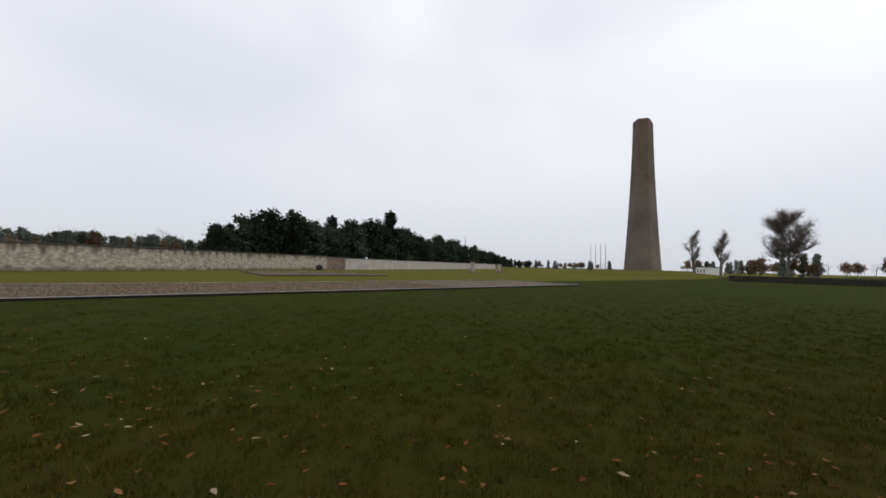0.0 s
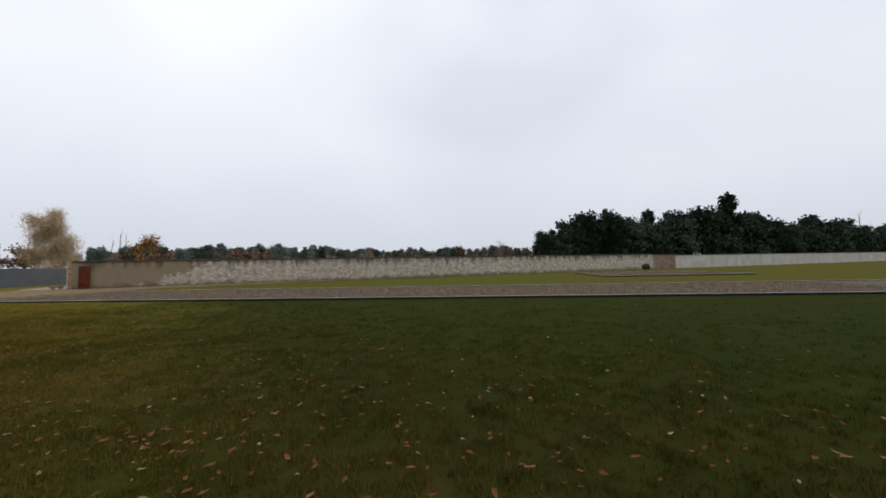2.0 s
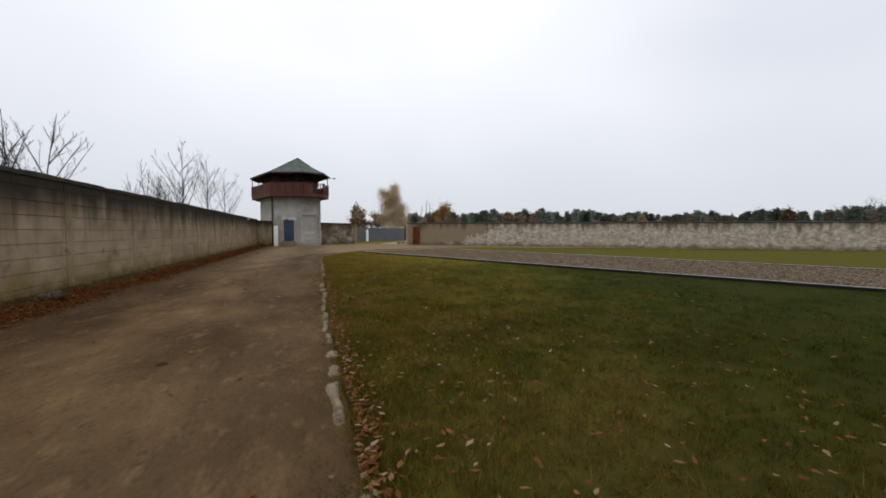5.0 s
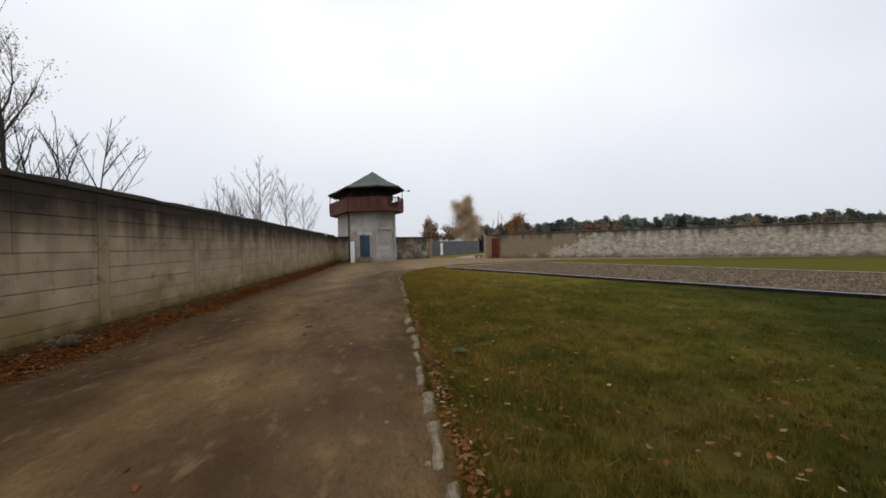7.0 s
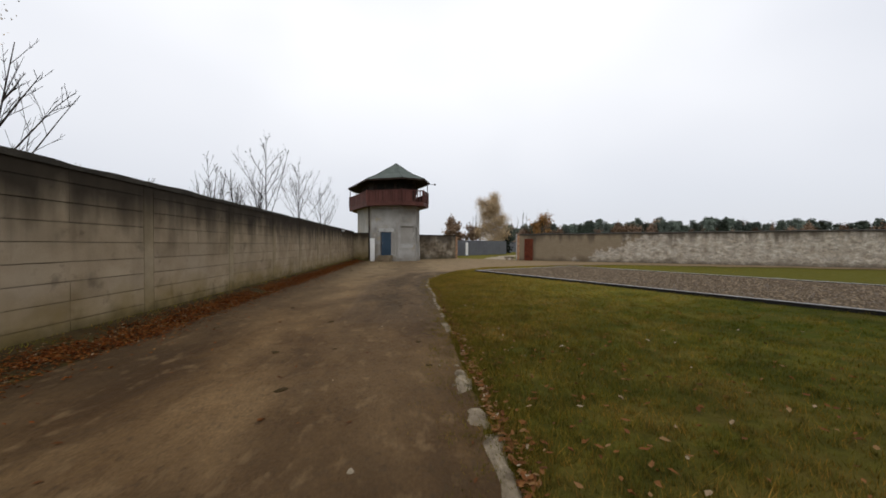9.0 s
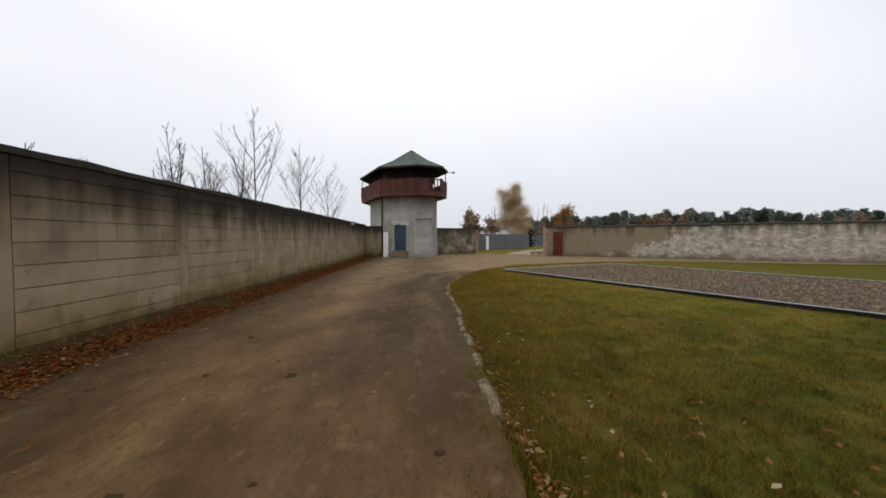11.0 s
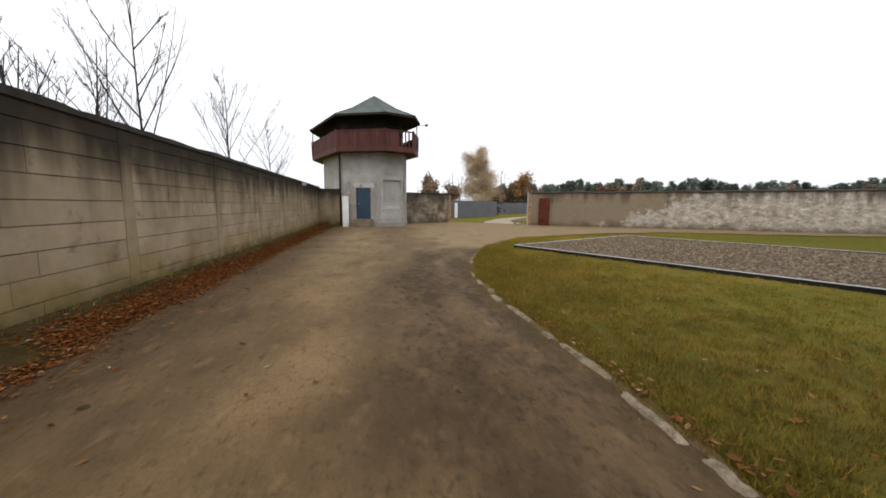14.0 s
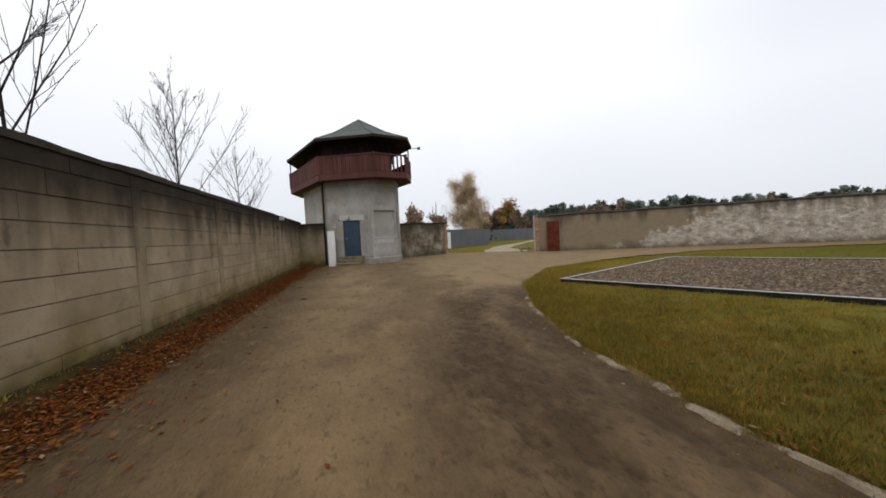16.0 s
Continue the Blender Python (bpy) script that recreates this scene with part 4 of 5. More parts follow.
# ---------------------------------------------------------------- trees
def grow(rng, height, trunk_r, levels, spread, up, first=0.25, kids=(4, 7), limb=0.5, sides=6, lean=0.0, tip=0.002, wobble=0.13):
    """Tapered trunk and limbs as tubes. Returns trunk (verts, faces), limbs (verts, faces) and the twig ends."""
    tv, tf, lv, lf, ends = [], [], [], [], []

    def go(p, d, ln, r, level):
        vs, fs = (tv, tf) if level == 0 else (lv, lf)
        n_ = 6 if level == 0 else (4 if level == 1 else 3)
        pts = [Vector(p)]
        dd = Vector(d)
        for i in range(n_):
            dd = (dd + Vector((rng.gauss(0, 1), rng.gauss(0, 1), rng.gauss(0, 0.6))) * (0.05 if level == 0 else wobble) + Vector((0, 0, up * 0.12 * (level > 0)))).normalized()
            pts.append(pts[-1] + dd * (ln / n_))
        for i in range(n_):
            ra, rb = r * (1 - 0.85 * i / n_), r * (1 - 0.85 * (i + 1) / n_)
            tube_into(vs, fs, pts[i], pts[i + 1], ra, rb, sides if level == 0 else max(3, sides - 1 - level))
        if level >= levels:
            ends.append((pts[-1], dd))
            ends.append((pts[-2], dd))
            return
        for k in range(rng.randint(*kids)):
            u = first + (1 - first) * (k + rng.random()) / kids[1] if level == 0 else rng.uniform(0.25, 0.95)
            u = min(u, 0.98)
            i = min(int(u * n_), n_ - 1)
            q = pts[i].lerp(pts[i + 1], u * n_ - i)
            a = rng.uniform(0, 2 * math.pi)
            side = Vector((math.cos(a), math.sin(a), 0))
            nd = (dd * (1 - spread) + side * spread + Vector((0, 0, up * 0.25))).normalized()
            go(q, nd, ln * limb * rng.uniform(0.7, 1.1) * (1.15 - 0.5 * u if level == 0 else 1), r * (1 - 0.8 * u) * 0.6 + tip, level + 1)

    go((0, 0, -0.05), (lean, 0, 1), height, trunk_r, 0)
    return (tv, tf), (lv, lf), ends


def leaf_quads(rng, centres, count, reach, size, droop=0.0):
    v, f = [], []
    for c in centres:
        for _ in range(count):
            p = Vector(c) + Vector((rng.gauss(0, reach), rng.gauss(0, reach), rng.gauss(0, reach) - droop * rng.random()))
            a = Vector((rng.gauss(0, 1), rng.gauss(0, 1), rng.gauss(0, 1))).normalized()
            b_ = a.orthogonal().normalized()
            s = size * rng.uniform(0.6, 1.3)
            i0 = len(v)
            v += [p - a * s, p + b_ * s * 0.6, p + a * s, p - b_ * s * 0.55]
            f += [(i0, i0 + 1, i0 + 2), (i0, i0 + 2, i0 + 3)]
    return v, f


def tree(name, label, cat, m, grown, bark, leaves=None, leaf_mat=None, crown="crown", group=""):
    (tv, tf), (lv, lf), _ = grown
    t = empty(name, m)
    tagged(t, label, cat, group)
    mesh_object("trunk", tv, tf, bark, t, True)
    if lv:
        mesh_object("branchwork", lv, lf, bark, t)
    if leaves:
        mesh_object(crown, *leaves, leaf_mat, t)
    return t


def pine(rng, height, width, base, mat, name, label, group, puffs=26, size=0.42, per=60, taper=0.75):
    tv, tf = [], []
    lean = rng.uniform(-0.03, 0.03)
    top = Vector((lean * height, rng.uniform(-0.03, 0.03) * height, height * 0.97))
    tube_into(tv, tf, (0, 0, -0.1), top * 0.5, 0.17, 0.12, 7)
    tube_into(tv, tf, top * 0.5, top, 0.12, 0.03, 6)
    cs = []
    lv, lf = [], []
    for k in range(puffs):
        u = base + (1 - base) * (k + rng.random()) / puffs
        a = rng.uniform(0, 2 * math.pi)
        w = width * (1.0 - taper * (u - base) / (1 - base)) ** 0.8 * rng.uniform(0.35, 1.0)
        c = top * u + Vector((math.cos(a) * w, math.sin(a) * w, rng.uniform(-0.2, 0.5)))
        tube_into(lv, lf, top * max(0.05, u - 0.05), c, 0.05, 0.02, 3)
        cs += [c, c + Vector((math.cos(a), math.sin(a), 0.2)) * 0.5, c + Vector((-math.sin(a), math.cos(a), 0.1)) * 0.5]
    v, f = leaf_quads(rng, cs, per // 3, 0.42 * width / 2.2, size)
    t = empty(name)
    tagged(t, label, "tree", group)
    mesh_object("trunk", tv, tf, M_bark, t, True)
    mesh_object("branchwork", lv, lf, M_bark, t)
    mesh_object("crown", v, f, mat, t)
    return t


def polar(az, dist, x0=5.8, y0=1.0):
    az -= 2.6
    return x0 + dist * math.sin(radians(az)), y0 + dist * math.cos(radians(az))


def place(ob, x, y, h, unit, turn, first=[]):
    """The first call moves the original, the later ones copy it."""
    m = pose(x, y, 0, 0, 0, turn) @ Matrix.Scale(h / unit, 4)
    if ob.name in first:
        c = copy_thing(ob, pose(x, y, 0, 0, 0, turn))
        c.scale = (h / unit,) * 3
        return c
    first.append(ob.name)
    ob.matrix_basis = m
    return ob


rng = random.Random(21)
pines = [pine(random.Random(30 + i), 12, 2.7 + 0.5 * (i % 3), 0.16 + 0.1 * (i % 3), M_pine, "pine_tree", "dark green pine in a dense stand behind the wall", "pines behind the wall") for i in range(5)]
tall_pine = pine(random.Random(77), 12, 1.9, 0.55, M_pine, "pine_tree", "tall pine with a bare trunk and one-sided crown", "pines behind the wall", 20)


def stand_height(az):
    pts = [(73, 4.0), (75, 5.0), (79, 6.2), (83, 6.8), (85.5, 5.5), (90, 6.2), (94.5, 5.9), (99, 5.2), (103, 4.4), (108, 3.4), (112, 2.2), (116, 1.0), (119, 0.7)]
    for (a, e), (b_, g_) in zip(pts, pts[1:]):
        if a <= az <= b_:
            return e + (g_ - e) * (az - a) / (b_ - a)
    return 0.7


az = 74.0
while az < 119.0:
    for row in range(3):
        a2 = az + rng.uniform(-0.7, 0.7)
        d0 = 44.0 / max(0.09, math.sin(radians(125.5 - min(a2, 120)))) + 14 + row * 9
        d0 = min(d0, 320)
        x, y = polar(a2, d0)
        h = (1.4 + d0 * math.tan(radians(stand_height(max(73, min(a2, 119)))))) * rng.uniform(0.78, 1.03)
        place(pines[rng.randrange(5)], x, y, h, 12, rng.uniform(0, 360))
    az += 1.25 if az < 103 else 0.8
for a2, e2 in ((97.4, 7.5), (88.6, 6.4)):
    x, y = polar(a2, 108)
    place(tall_pine, x, y, 1.4 + 108 * math.tan(radians(e2)), 12, rng.uniform(0, 360))

# low mixed wood beyond the stone wall
firs = [pine(random.Random(50 + i), 9, 1.55, 0.04, M_far_pine, "pine_tree", "hazy green conifer in the far wood", "far wood", 34, 0.26, 75, 0.97) for i in range(3)]


def broadleaf(seed, mat, name, label, cat="tree", group="", height=9, per=10, size=0.32, reach=0.5, bark=M_twig):
    r = random.Random(seed)
    g = grow(r, height * 0.72, 0.16, 2, 0.62, 0.6, 0.22, (7, 10), 0.45, 5)
    lv = leaf_quads(r, [e for e, _ in g[2]], per, reach, size)
    return tree(name, label, cat, pose(0, 0, 0), g, bark, lv, mat, group=group)


browns = [broadleaf(60 + i, M_brown, "autumn_tree", "brown-leaved autumn tree in the far wood", group="far wood") for i in range(2)]
bares = []
for i in range(3):
    r = random.Random(70 + i)
    bares.append(tree("bare_tree", "bare grey tree in the far wood", "tree", pose(0, 0, 0), grow(r, 7.5, 0.14, 3, 0.5, 0.8, 0.2, (5, 7), 0.5, 5), M_twig, group="far wood"))
az = 17.0
while az < 76:
    for row in range(2):
        a2 = az + rng.uniform(-0.6, 0.6)
        d0 = 128 + row * 18 + rng.uniform(-9, 9) - (18 if a2 > 62 else 0)
        x, y = polar(a2, d0, 5.0, 10)
        e = 2.30 + 0.22 * math.sin(a2 * 0.9) + (0.3 if 30 < a2 < 48 else 0) - 0.45 * max(0.0, min(1.0, (a2 - 36) / 12))
        h = (1.4 + d0 * math.tan(radians(e + 0.42))) * rng.uniform(0.88, 1.12)
        k = rng.random()
        kind = firs[rng.randrange(3)] if k < 0.68 else (browns[rng.randrange(2)] if k < 0.9 else bares[rng.randrange(3)])
        place(kind, x, y, h, 9, rng.uniform(0, 360))
    az += 0.34
for a2, e2, kind in ((33, 3.6, browns[0]), (64.5, 3.6, bares[0]), (66.5, 3.0, browns[1]), (70.5, 4.0, bares[1]), (72.5, 4.2, bares[2]), (74.0, 3.8, bares[0]), (22.5, 4.6, bares[1]), (12.0, 3.9, browns[0]), (9.5, 4.2, browns[1]), (13.3, 4.6, bares[2])):
    d0 = 100
    x, y = polar(a2, d0, 5.0, 10)
    place(kind, x, y, 1.4 + d0 * math.tan(radians(e2)), 9, rng.uniform(0, 360))

# trees seen over the gateway
r = random.Random(91)
g = grow(r, 15.0, 0.26, 2, 0.62, 0.75, 0.10, (24, 28), 0.36, 6)
lv = leaf_quads(r, [e for e, _ in g[2]], 26, 0.55, 0.125, 1.6)
tree("birch_tree", "tall birch with thinning yellow leaves beyond the gate", "tree", pose(19.4, 77.0, 0) @ Matrix.Diagonal((0.70, 0.70, 0.60, 1)), g, M_birch_bark, lv, M_birch_leaf)
orange = broadleaf(95, M_autumn, "autumn_tree", "round orange-leaved autumn tree beyond the gate", height=11.5, per=16, size=0.34, reach=0.8)
orange.matrix_basis = pose(47.0, 126.0, 0)
for i, (x, y, h) in enumerate(((45.0, 140.0, 13.5), (46.6, 141.5, 12.0), (43.2, 143.0, 11.0), (27.0, 134.0, 12.0), (25.5, 135.0, 10.5))):
    r = random.Random(100 + i)
    tree("poplar_tree", "slim bare poplar with upright branches beyond the gate", "tree", pose(x, y, 0), grow(r, h, 0.15, 2, 0.14, 1.6, 0.12, (12, 15), 0.26, 5), M_twig, group="poplars beyond the gate")
r = random.Random(120)
v, f = leaf_quads(r, [(r.gauss(0, 0.35 * (1 - u)), r.gauss(0, 0.35 * (1 - u)), 3.6 * u + 0.2) for u in [k / 60 for k in range(60)]], 12, 0.3, 0.2)
tree("thuja_tree", "small dark pointed conifer behind the grey fence", "tree", pose(22.3, 78.5, 0), grow(r, 3.4, 0.1, 0, 0.3, 0.5, sides=6), M_bark, (v, f), M_thuja)

# bare saplings behind the concrete wall
def bough(vs, fs, pts, ra, rb, sides):
    """One unbroken tapering tube along a bent line, its tip closed."""
    i0, n_ = len(vs), len(pts)
    for i, p in enumerate(pts):
        d = (pts[min(i + 1, n_ - 1)] - pts[max(i - 1, 0)]).normalized()
        s = d.orthogonal().normalized()
        t = d.cross(s)
        rr = ra + (rb - ra) * i / (n_ - 1)
        vs.extend(tuple(p + (s * math.cos(6.283 * k / sides) + t * math.sin(6.283 * k / sides)) * rr) for k in range(sides))
    fs.extend((i0 + i * sides + k, i0 + i * sides + (k + 1) % sides, i0 + (i + 1) * sides + (k + 1) % sides, i0 + (i + 1) * sides + k) for i in range(n_ - 1) for k in range(sides))
    fs.append(tuple(i0 + (n_ - 1) * sides + k for k in range(sides)))


def fan_shrub(r, height, fork, stems, limbs, wide):
    """Slender stems with straight ascending limbs and fine twigs. For each stem: its mesh and the meshes of its limbs."""
    out = []

    def shoot(p, d, ln, ra, rb, vs, fs, bend=0.05, n_=4, sides=4):
        pts, dd = [Vector(p)], Vector(d).normalized()
        for i in range(n_):
            dd = (dd + Vector((r.gauss(0, bend), r.gauss(0, bend), 0.05))).normalized()
            pts.append(pts[-1] + dd * ln / n_)
        bough(vs, fs, pts, ra, rb, sides)
        return pts, dd

    def twigs(pts, dd, ln, count, depth, lv, lf):
        for _ in range(count):
            u = r.uniform(0.18, 0.95) * (len(pts) - 1)
            i = min(int(u), len(pts) - 2)
            a = r.uniform(0, 6.283)
            nd = dd + Vector((math.cos(a), math.sin(a), 0.25)) * r.uniform(0.45, 0.85)
            tl = ln * r.uniform(0.16, 0.42) * (1.15 - 0.7 * u / (len(pts) - 1))
            q, qd = shoot(pts[i].lerp(pts[i + 1], u - i), nd, tl, 0.0058, 0.0026, lv, lf, 0.06, 3, 3)
            if depth:
                twigs(q, qd, tl, 3, depth - 1, lv, lf)

    for s in range(stems):
        tv, tf, boughs = [], [], []
        a = 6.283 * (s + r.random() * 0.7) / stems
        lean = 0.0 if stems == 1 else r.uniform(0.08, 0.34)
        h = height * (1.0 if stems == 1 else r.uniform(0.72, 1.0))
        start = (0, 0, -0.05) if stems == 1 else (0.12 * math.cos(a), 0.12 * math.sin(a), -0.05)
        pts, dd = shoot(start, (lean * math.cos(a), lean * math.sin(a), 1), h, 0.042 if stems == 1 else 0.028, 0.006, tv, tf, 0.025, 8, 6)
        twigs(pts[5:], dd, h * 0.5, 7, 1, tv, tf)
        for k in range(limbs):
            lv, lf = [], []
            u = fork + (0.9 - fork) * (k / limbs) ** 1.4
            i = min(int(u * 8), 7)
            b_ = a + 2.4 * k + r.uniform(-0.5, 0.5)
            w = wide * r.uniform(0.6, 1.25)
            q, qd = shoot(pts[i].lerp(pts[i + 1], u * 8 - i), (math.cos(b_) * w, math.sin(b_) * w, 1), h * (1.02 - u) * r.uniform(0.55, 0.95), 0.016, 0.0045, lv, lf, 0.06, 5)
            twigs(q, qd, h * (1.02 - u), 8, 1, lv, lf)
            boughs.append((lv, lf))
        out.append((tv, tf, boughs))
    return out


for x, y, h, fork, stems, limbs, wide, seed in ((-1.6, 31.6, 6.3, 0.36, 1, 11, 0.75, 3), (-1.6, 37.0, 6.4, 0.36, 1, 14, 0.78, 4), (-1.6, 43.0, 5.9, 0.36, 1, 14, 0.95, 5),
                                                (-1.5, 29.4, 4.9, 0.45, 4, 2, 0.40, 6), (-1.7, 28.2, 5.0, 0.45, 4, 2, 0.40, 12), (-1.5, 27.0, 4.2, 0.50, 3, 2, 0.45, 13),
                                                (-1.9, 20.6, 5.2, 0.38, 3, 7, 0.72, 7), (-1.7, 17.8, 5.2, 0.50, 6, 1, 0.30, 8), (-1.2, 23.0, 3.3, 0.6, 2, 2, 0.6, 10)):
    r = random.Random(seed)
    sapling = empty("bare_sapling", pose(x, y, 0, 0, 0, seed * 50))
    tagged(sapling, "leafless grey-brown sapling with fanned twigs behind the wall", "tree", "saplings behind the wall")
    for tv, tf, boughs in fan_shrub(r, h, fork, stems, limbs, wide):
        stem = mesh_object("stem", tv, tf, M_sapling, sapling, True)
        for lv, lf in boughs:
            mesh_object("limb", lv, lf, M_sapling, stem)
r = random.Random(14)
g = grow(r, 8.6, 0.12, 3, 0.34, 0.5, 0.25, (6, 9), 0.42, 6)
lv = leaf_quads(r, [e for e, _ in g[2]][::2], 3, 0.12, 0.032, 0.4)
tree("birch_tree", "young birch with few hanging yellow leaves behind the wall", "tree", pose(-6.6, 24.4, 0), g, M_bark, lv, M_birch_leaf)
r = random.Random(15)
g = grow(r, 8.0, 0.2, 2, 0.5, 0.6, 0.3, (8, 10), 0.4, 6)
tree("birch_tree", "hazy distant birch crown above the wall", "tree", pose(-31, 57, 0), g, M_twig, leaf_quads(r, [e for e, _ in g[2]], 6, 0.35, 0.13), M_brown)

# ---------------------------------------------------------------- memorial and the far lawn
MX, MY = polar(133.9, 106)
mv, mf = [], []
for j in range(9):
    rr = 21.0 * (1 - j / 8)
    z = -0.05 + 1.5 * (1 - (rr / 21.0) ** 2)
    mv += [(MX + rr * math.cos(a), MY + rr * math.sin(a), z) for a in [2 * math.pi * k / 48 for k in range(48)]]
mf = [(j * 48 + k, j * 48 + (k + 1) % 48, (j + 1) * 48 + (k + 1) % 48, (j + 1) * 48 + k) for j in range(8) for k in range(48)]
tagged(mesh_object("mound", mv, mf, M_grass, smooth=True), "low round grass mound under the memorial", "mound", kind="structure")
mon = empty("memorial_obelisk", pose(MX, MY, 1.2, 0, 0, 43.4) @ Matrix.Diagonal((0.86, 0.86, 1.0, 1)))
tagged(mon, "very tall tapered brown stone obelisk on a grass mound", "monument")
# three sided plan: a narrow and a wide face are seen, edges hollowed towards the corners
plan_b, plan_t = [(-4.9, -1.2), (-2.9, -2.9), (4.9, 0.4), (1.5, 5.2), (-2.8, 4.0)], [(-2.7, -0.8), (-1.8, -1.7), (2.6, 0.2), (0.9, 3.0), (-1.6, 2.3)]
v, f = [], []
LV = 10
for j in range(LV + 1):
    u = j / LV
    ease = 1 - (1 - u) ** 1.5
    for (xb, yb), (xt, yt) in zip(plan_b, plan_t):
        zt = 38.4 * u + (0.9 * u ** 8 if xb < -2 and yb < -2 else 0) - (0.8 * u ** 8 if xb < -4 else 0)
        v.append((xb + (xt - xb) * ease, yb + (yt - yb) * ease, zt))
f = [(j * 5 + k, j * 5 + (k + 1) % 5, (j + 1) * 5 + (k + 1) % 5, (j + 1) * 5 + k) for j in range(LV) for k in range(5)] + [tuple(LV * 5 + k for k in range(5))]
mesh_object("shaft", v, f, M_monument, mon)
bm = bmesh.new()
box_into(bm, (-5.6, -3.6, -0.9), (5.6, 5.8, 0.05), 0.08)
part("base_slab", bm, M_monument, mon)
for i in range(4):
    x, y = polar(127.2 + 0.65 * i, 175)
    p = empty("flag_pole", pose(x, y, 0))
    tagged(p, "slim pale metal flag pole without flag, far off", "flag pole", "flag poles by the memorial")
    v, f = [], []
    tube_into(v, f, (0, 0, 0), (0, 0, 12.2), 0.13, 0.07, 8)
    mesh_object("pole", v, f, M_steel, p)
    rod("base", (0, 0, -0.05), (0, 0, 0.25), 0.3, M_kerb, p, 10)
for i, (a2, h) in enumerate(((110.3, 2.2), (114.2, 1.9))):
    x, y = polar(a2, 72 + 14 * i)
    p = empty("stone_pillar", pose(x, y, 0, 0, 0, 30))
    tagged(p, "short weathered concrete pillar standing on the lawn", "pillar")
    box("shaft", (-0.34, -0.34, -0.05), (0.34, 0.34, h), M_render, p, 0.05)
    box("cap", (-0.42, -0.42, h), (0.42, 0.42, h + 0.14), M_coping, p, 0.04)
for i, (a2, d0, h, nm) in enumerate(((139.6, 150, 14.2, 0), (142.4, 140, 13.4, 1), (148.4, 108, 13.4, 2))):
    x, y = polar(a2, d0)
    r = random.Random(140 + i)
    g = grow(r, h * 0.92, 0.35, 3, 0.64 if i == 2 else 0.42, 0.8, 0.20, (16, 19) if i == 2 else (12, 14), 0.46 if i == 2 else 0.38, 6, tip=0.012)
    tree("bare_tree", "large round-crowned bare tree far across the lawn" if i == 2 else "bare tree with a slim rounded crown across the lawn", "tree", pose(x, y, 0), g, M_twig,
         leaf_quads(r, [e for e, _ in g[2]], 2, 0.35, 0.07), M_twig, "twig_tips")
for i, (a2, d0, h) in enumerate(((146.2, 100, 5.6), (145.2, 104, 4.0), (150.6, 102, 4.6))):
    x, y = polar(a2, d0)
    place(browns[i % 2], x, y, h, 9, 40 * i)
az = 117.0
while az < 182:
    if not 130 < az < 138.0:
        d0 = 330 if az < 148 else 170
        x, y = polar(az + rng.uniform(-0.4, 0.4), d0 + rng.uniform(0, 30))
        e = 1.0 if az < 132 else (1.4 if az < 148 else 2.1)
        k = rng.random()
        place(firs[rng.randrange(3)] if k < 0.4 else (browns[rng.randrange(2)] if k < 0.8 else bares[rng.randrange(3)]), x, y, (1.4 + d0 * math.tan(radians(e))) * rng.uniform(0.8, 1.1), 9, rng.uniform(0, 360))
    az += 0.4 if az < 150 else 0.9
x, y = polar(108.6, 290)
r = random.Random(160)
tree("poplar_tree", "tall slim poplar far behind the pine stand", "tree", pose(x, y, 0), grow(r, 24, 0.3, 2, 0.16, 1.6, 0.1, (14, 17), 0.26, 5), M_twig)
# low dark wall and a white building far off
wa, wb = Vector((*polar(143.4, 78), 0)), Vector((*polar(176, 92), 0))
dd = wb - wa
low = box("wall_south", (0, -0.25, -0.1), (dd.length, 0.25, 0.92), M_coping, None, 0.03, pose(wa.x, wa.y, 0, 0, 0, math.degrees(math.atan2(dd.y, dd.x))))
tagged(low, "low dark stone wall at the edge of the lawn", "wall", kind="structure")
x, y = polar(141.2, 165)
hut = empty("white_building", pose(x, y, 0, 0, 0, -30))
tagged(hut, "small white flat-roofed building far behind the lawn", "building")
box("walls", (-5, -2.5, -0.1), (5, 2.5, 2.9), M_white, hut, 0.02)
box("roof", (-5.2, -2.7, 2.9), (5.2, 2.7, 3.15), M_fence, hut, 0.02)
for xx in (-3, 0, 3):
    w_ = box("window", (xx - 0.5, 2.501, 1.0), (xx + 0.5, 2.53, 2.1), M_black, hut, 0.0)
    box("window_frame", (xx - 0.56, 2.48, 0.94), (xx + 0.56, 2.50, 2.16), M_zinc, w_, 0.0)
x, y, _ = on_wall(70, 1.4)
stone = empty("memorial_stone", pose(x, y, 0, 0, 0, 20))
tagged(stone, "small dark boulder at the foot of the stone wall", "stone")
bm = bmesh.new()
bmesh.ops.create_icosphere(bm, subdivisions=2, radius=0.6)
for v_ in bm.verts:
    v_.co *= 1 + 0.3 * noise.noise(v_.co * 1.7)
    v_.co.z = v_.co.z * 0.9 + 0.4
part("boulder", bm, M_coping, stone)

# ---------------------------------------------------------------- loose things on the ground
def edge_at(y):
    for (xa, ya), (xb, yb) in zip(EDGE, EDGE[1:]):
        if ya <= y <= yb:
            return xa + (xb - xa) * (y - ya) / (yb - ya)
    return EDGE[-1][0]


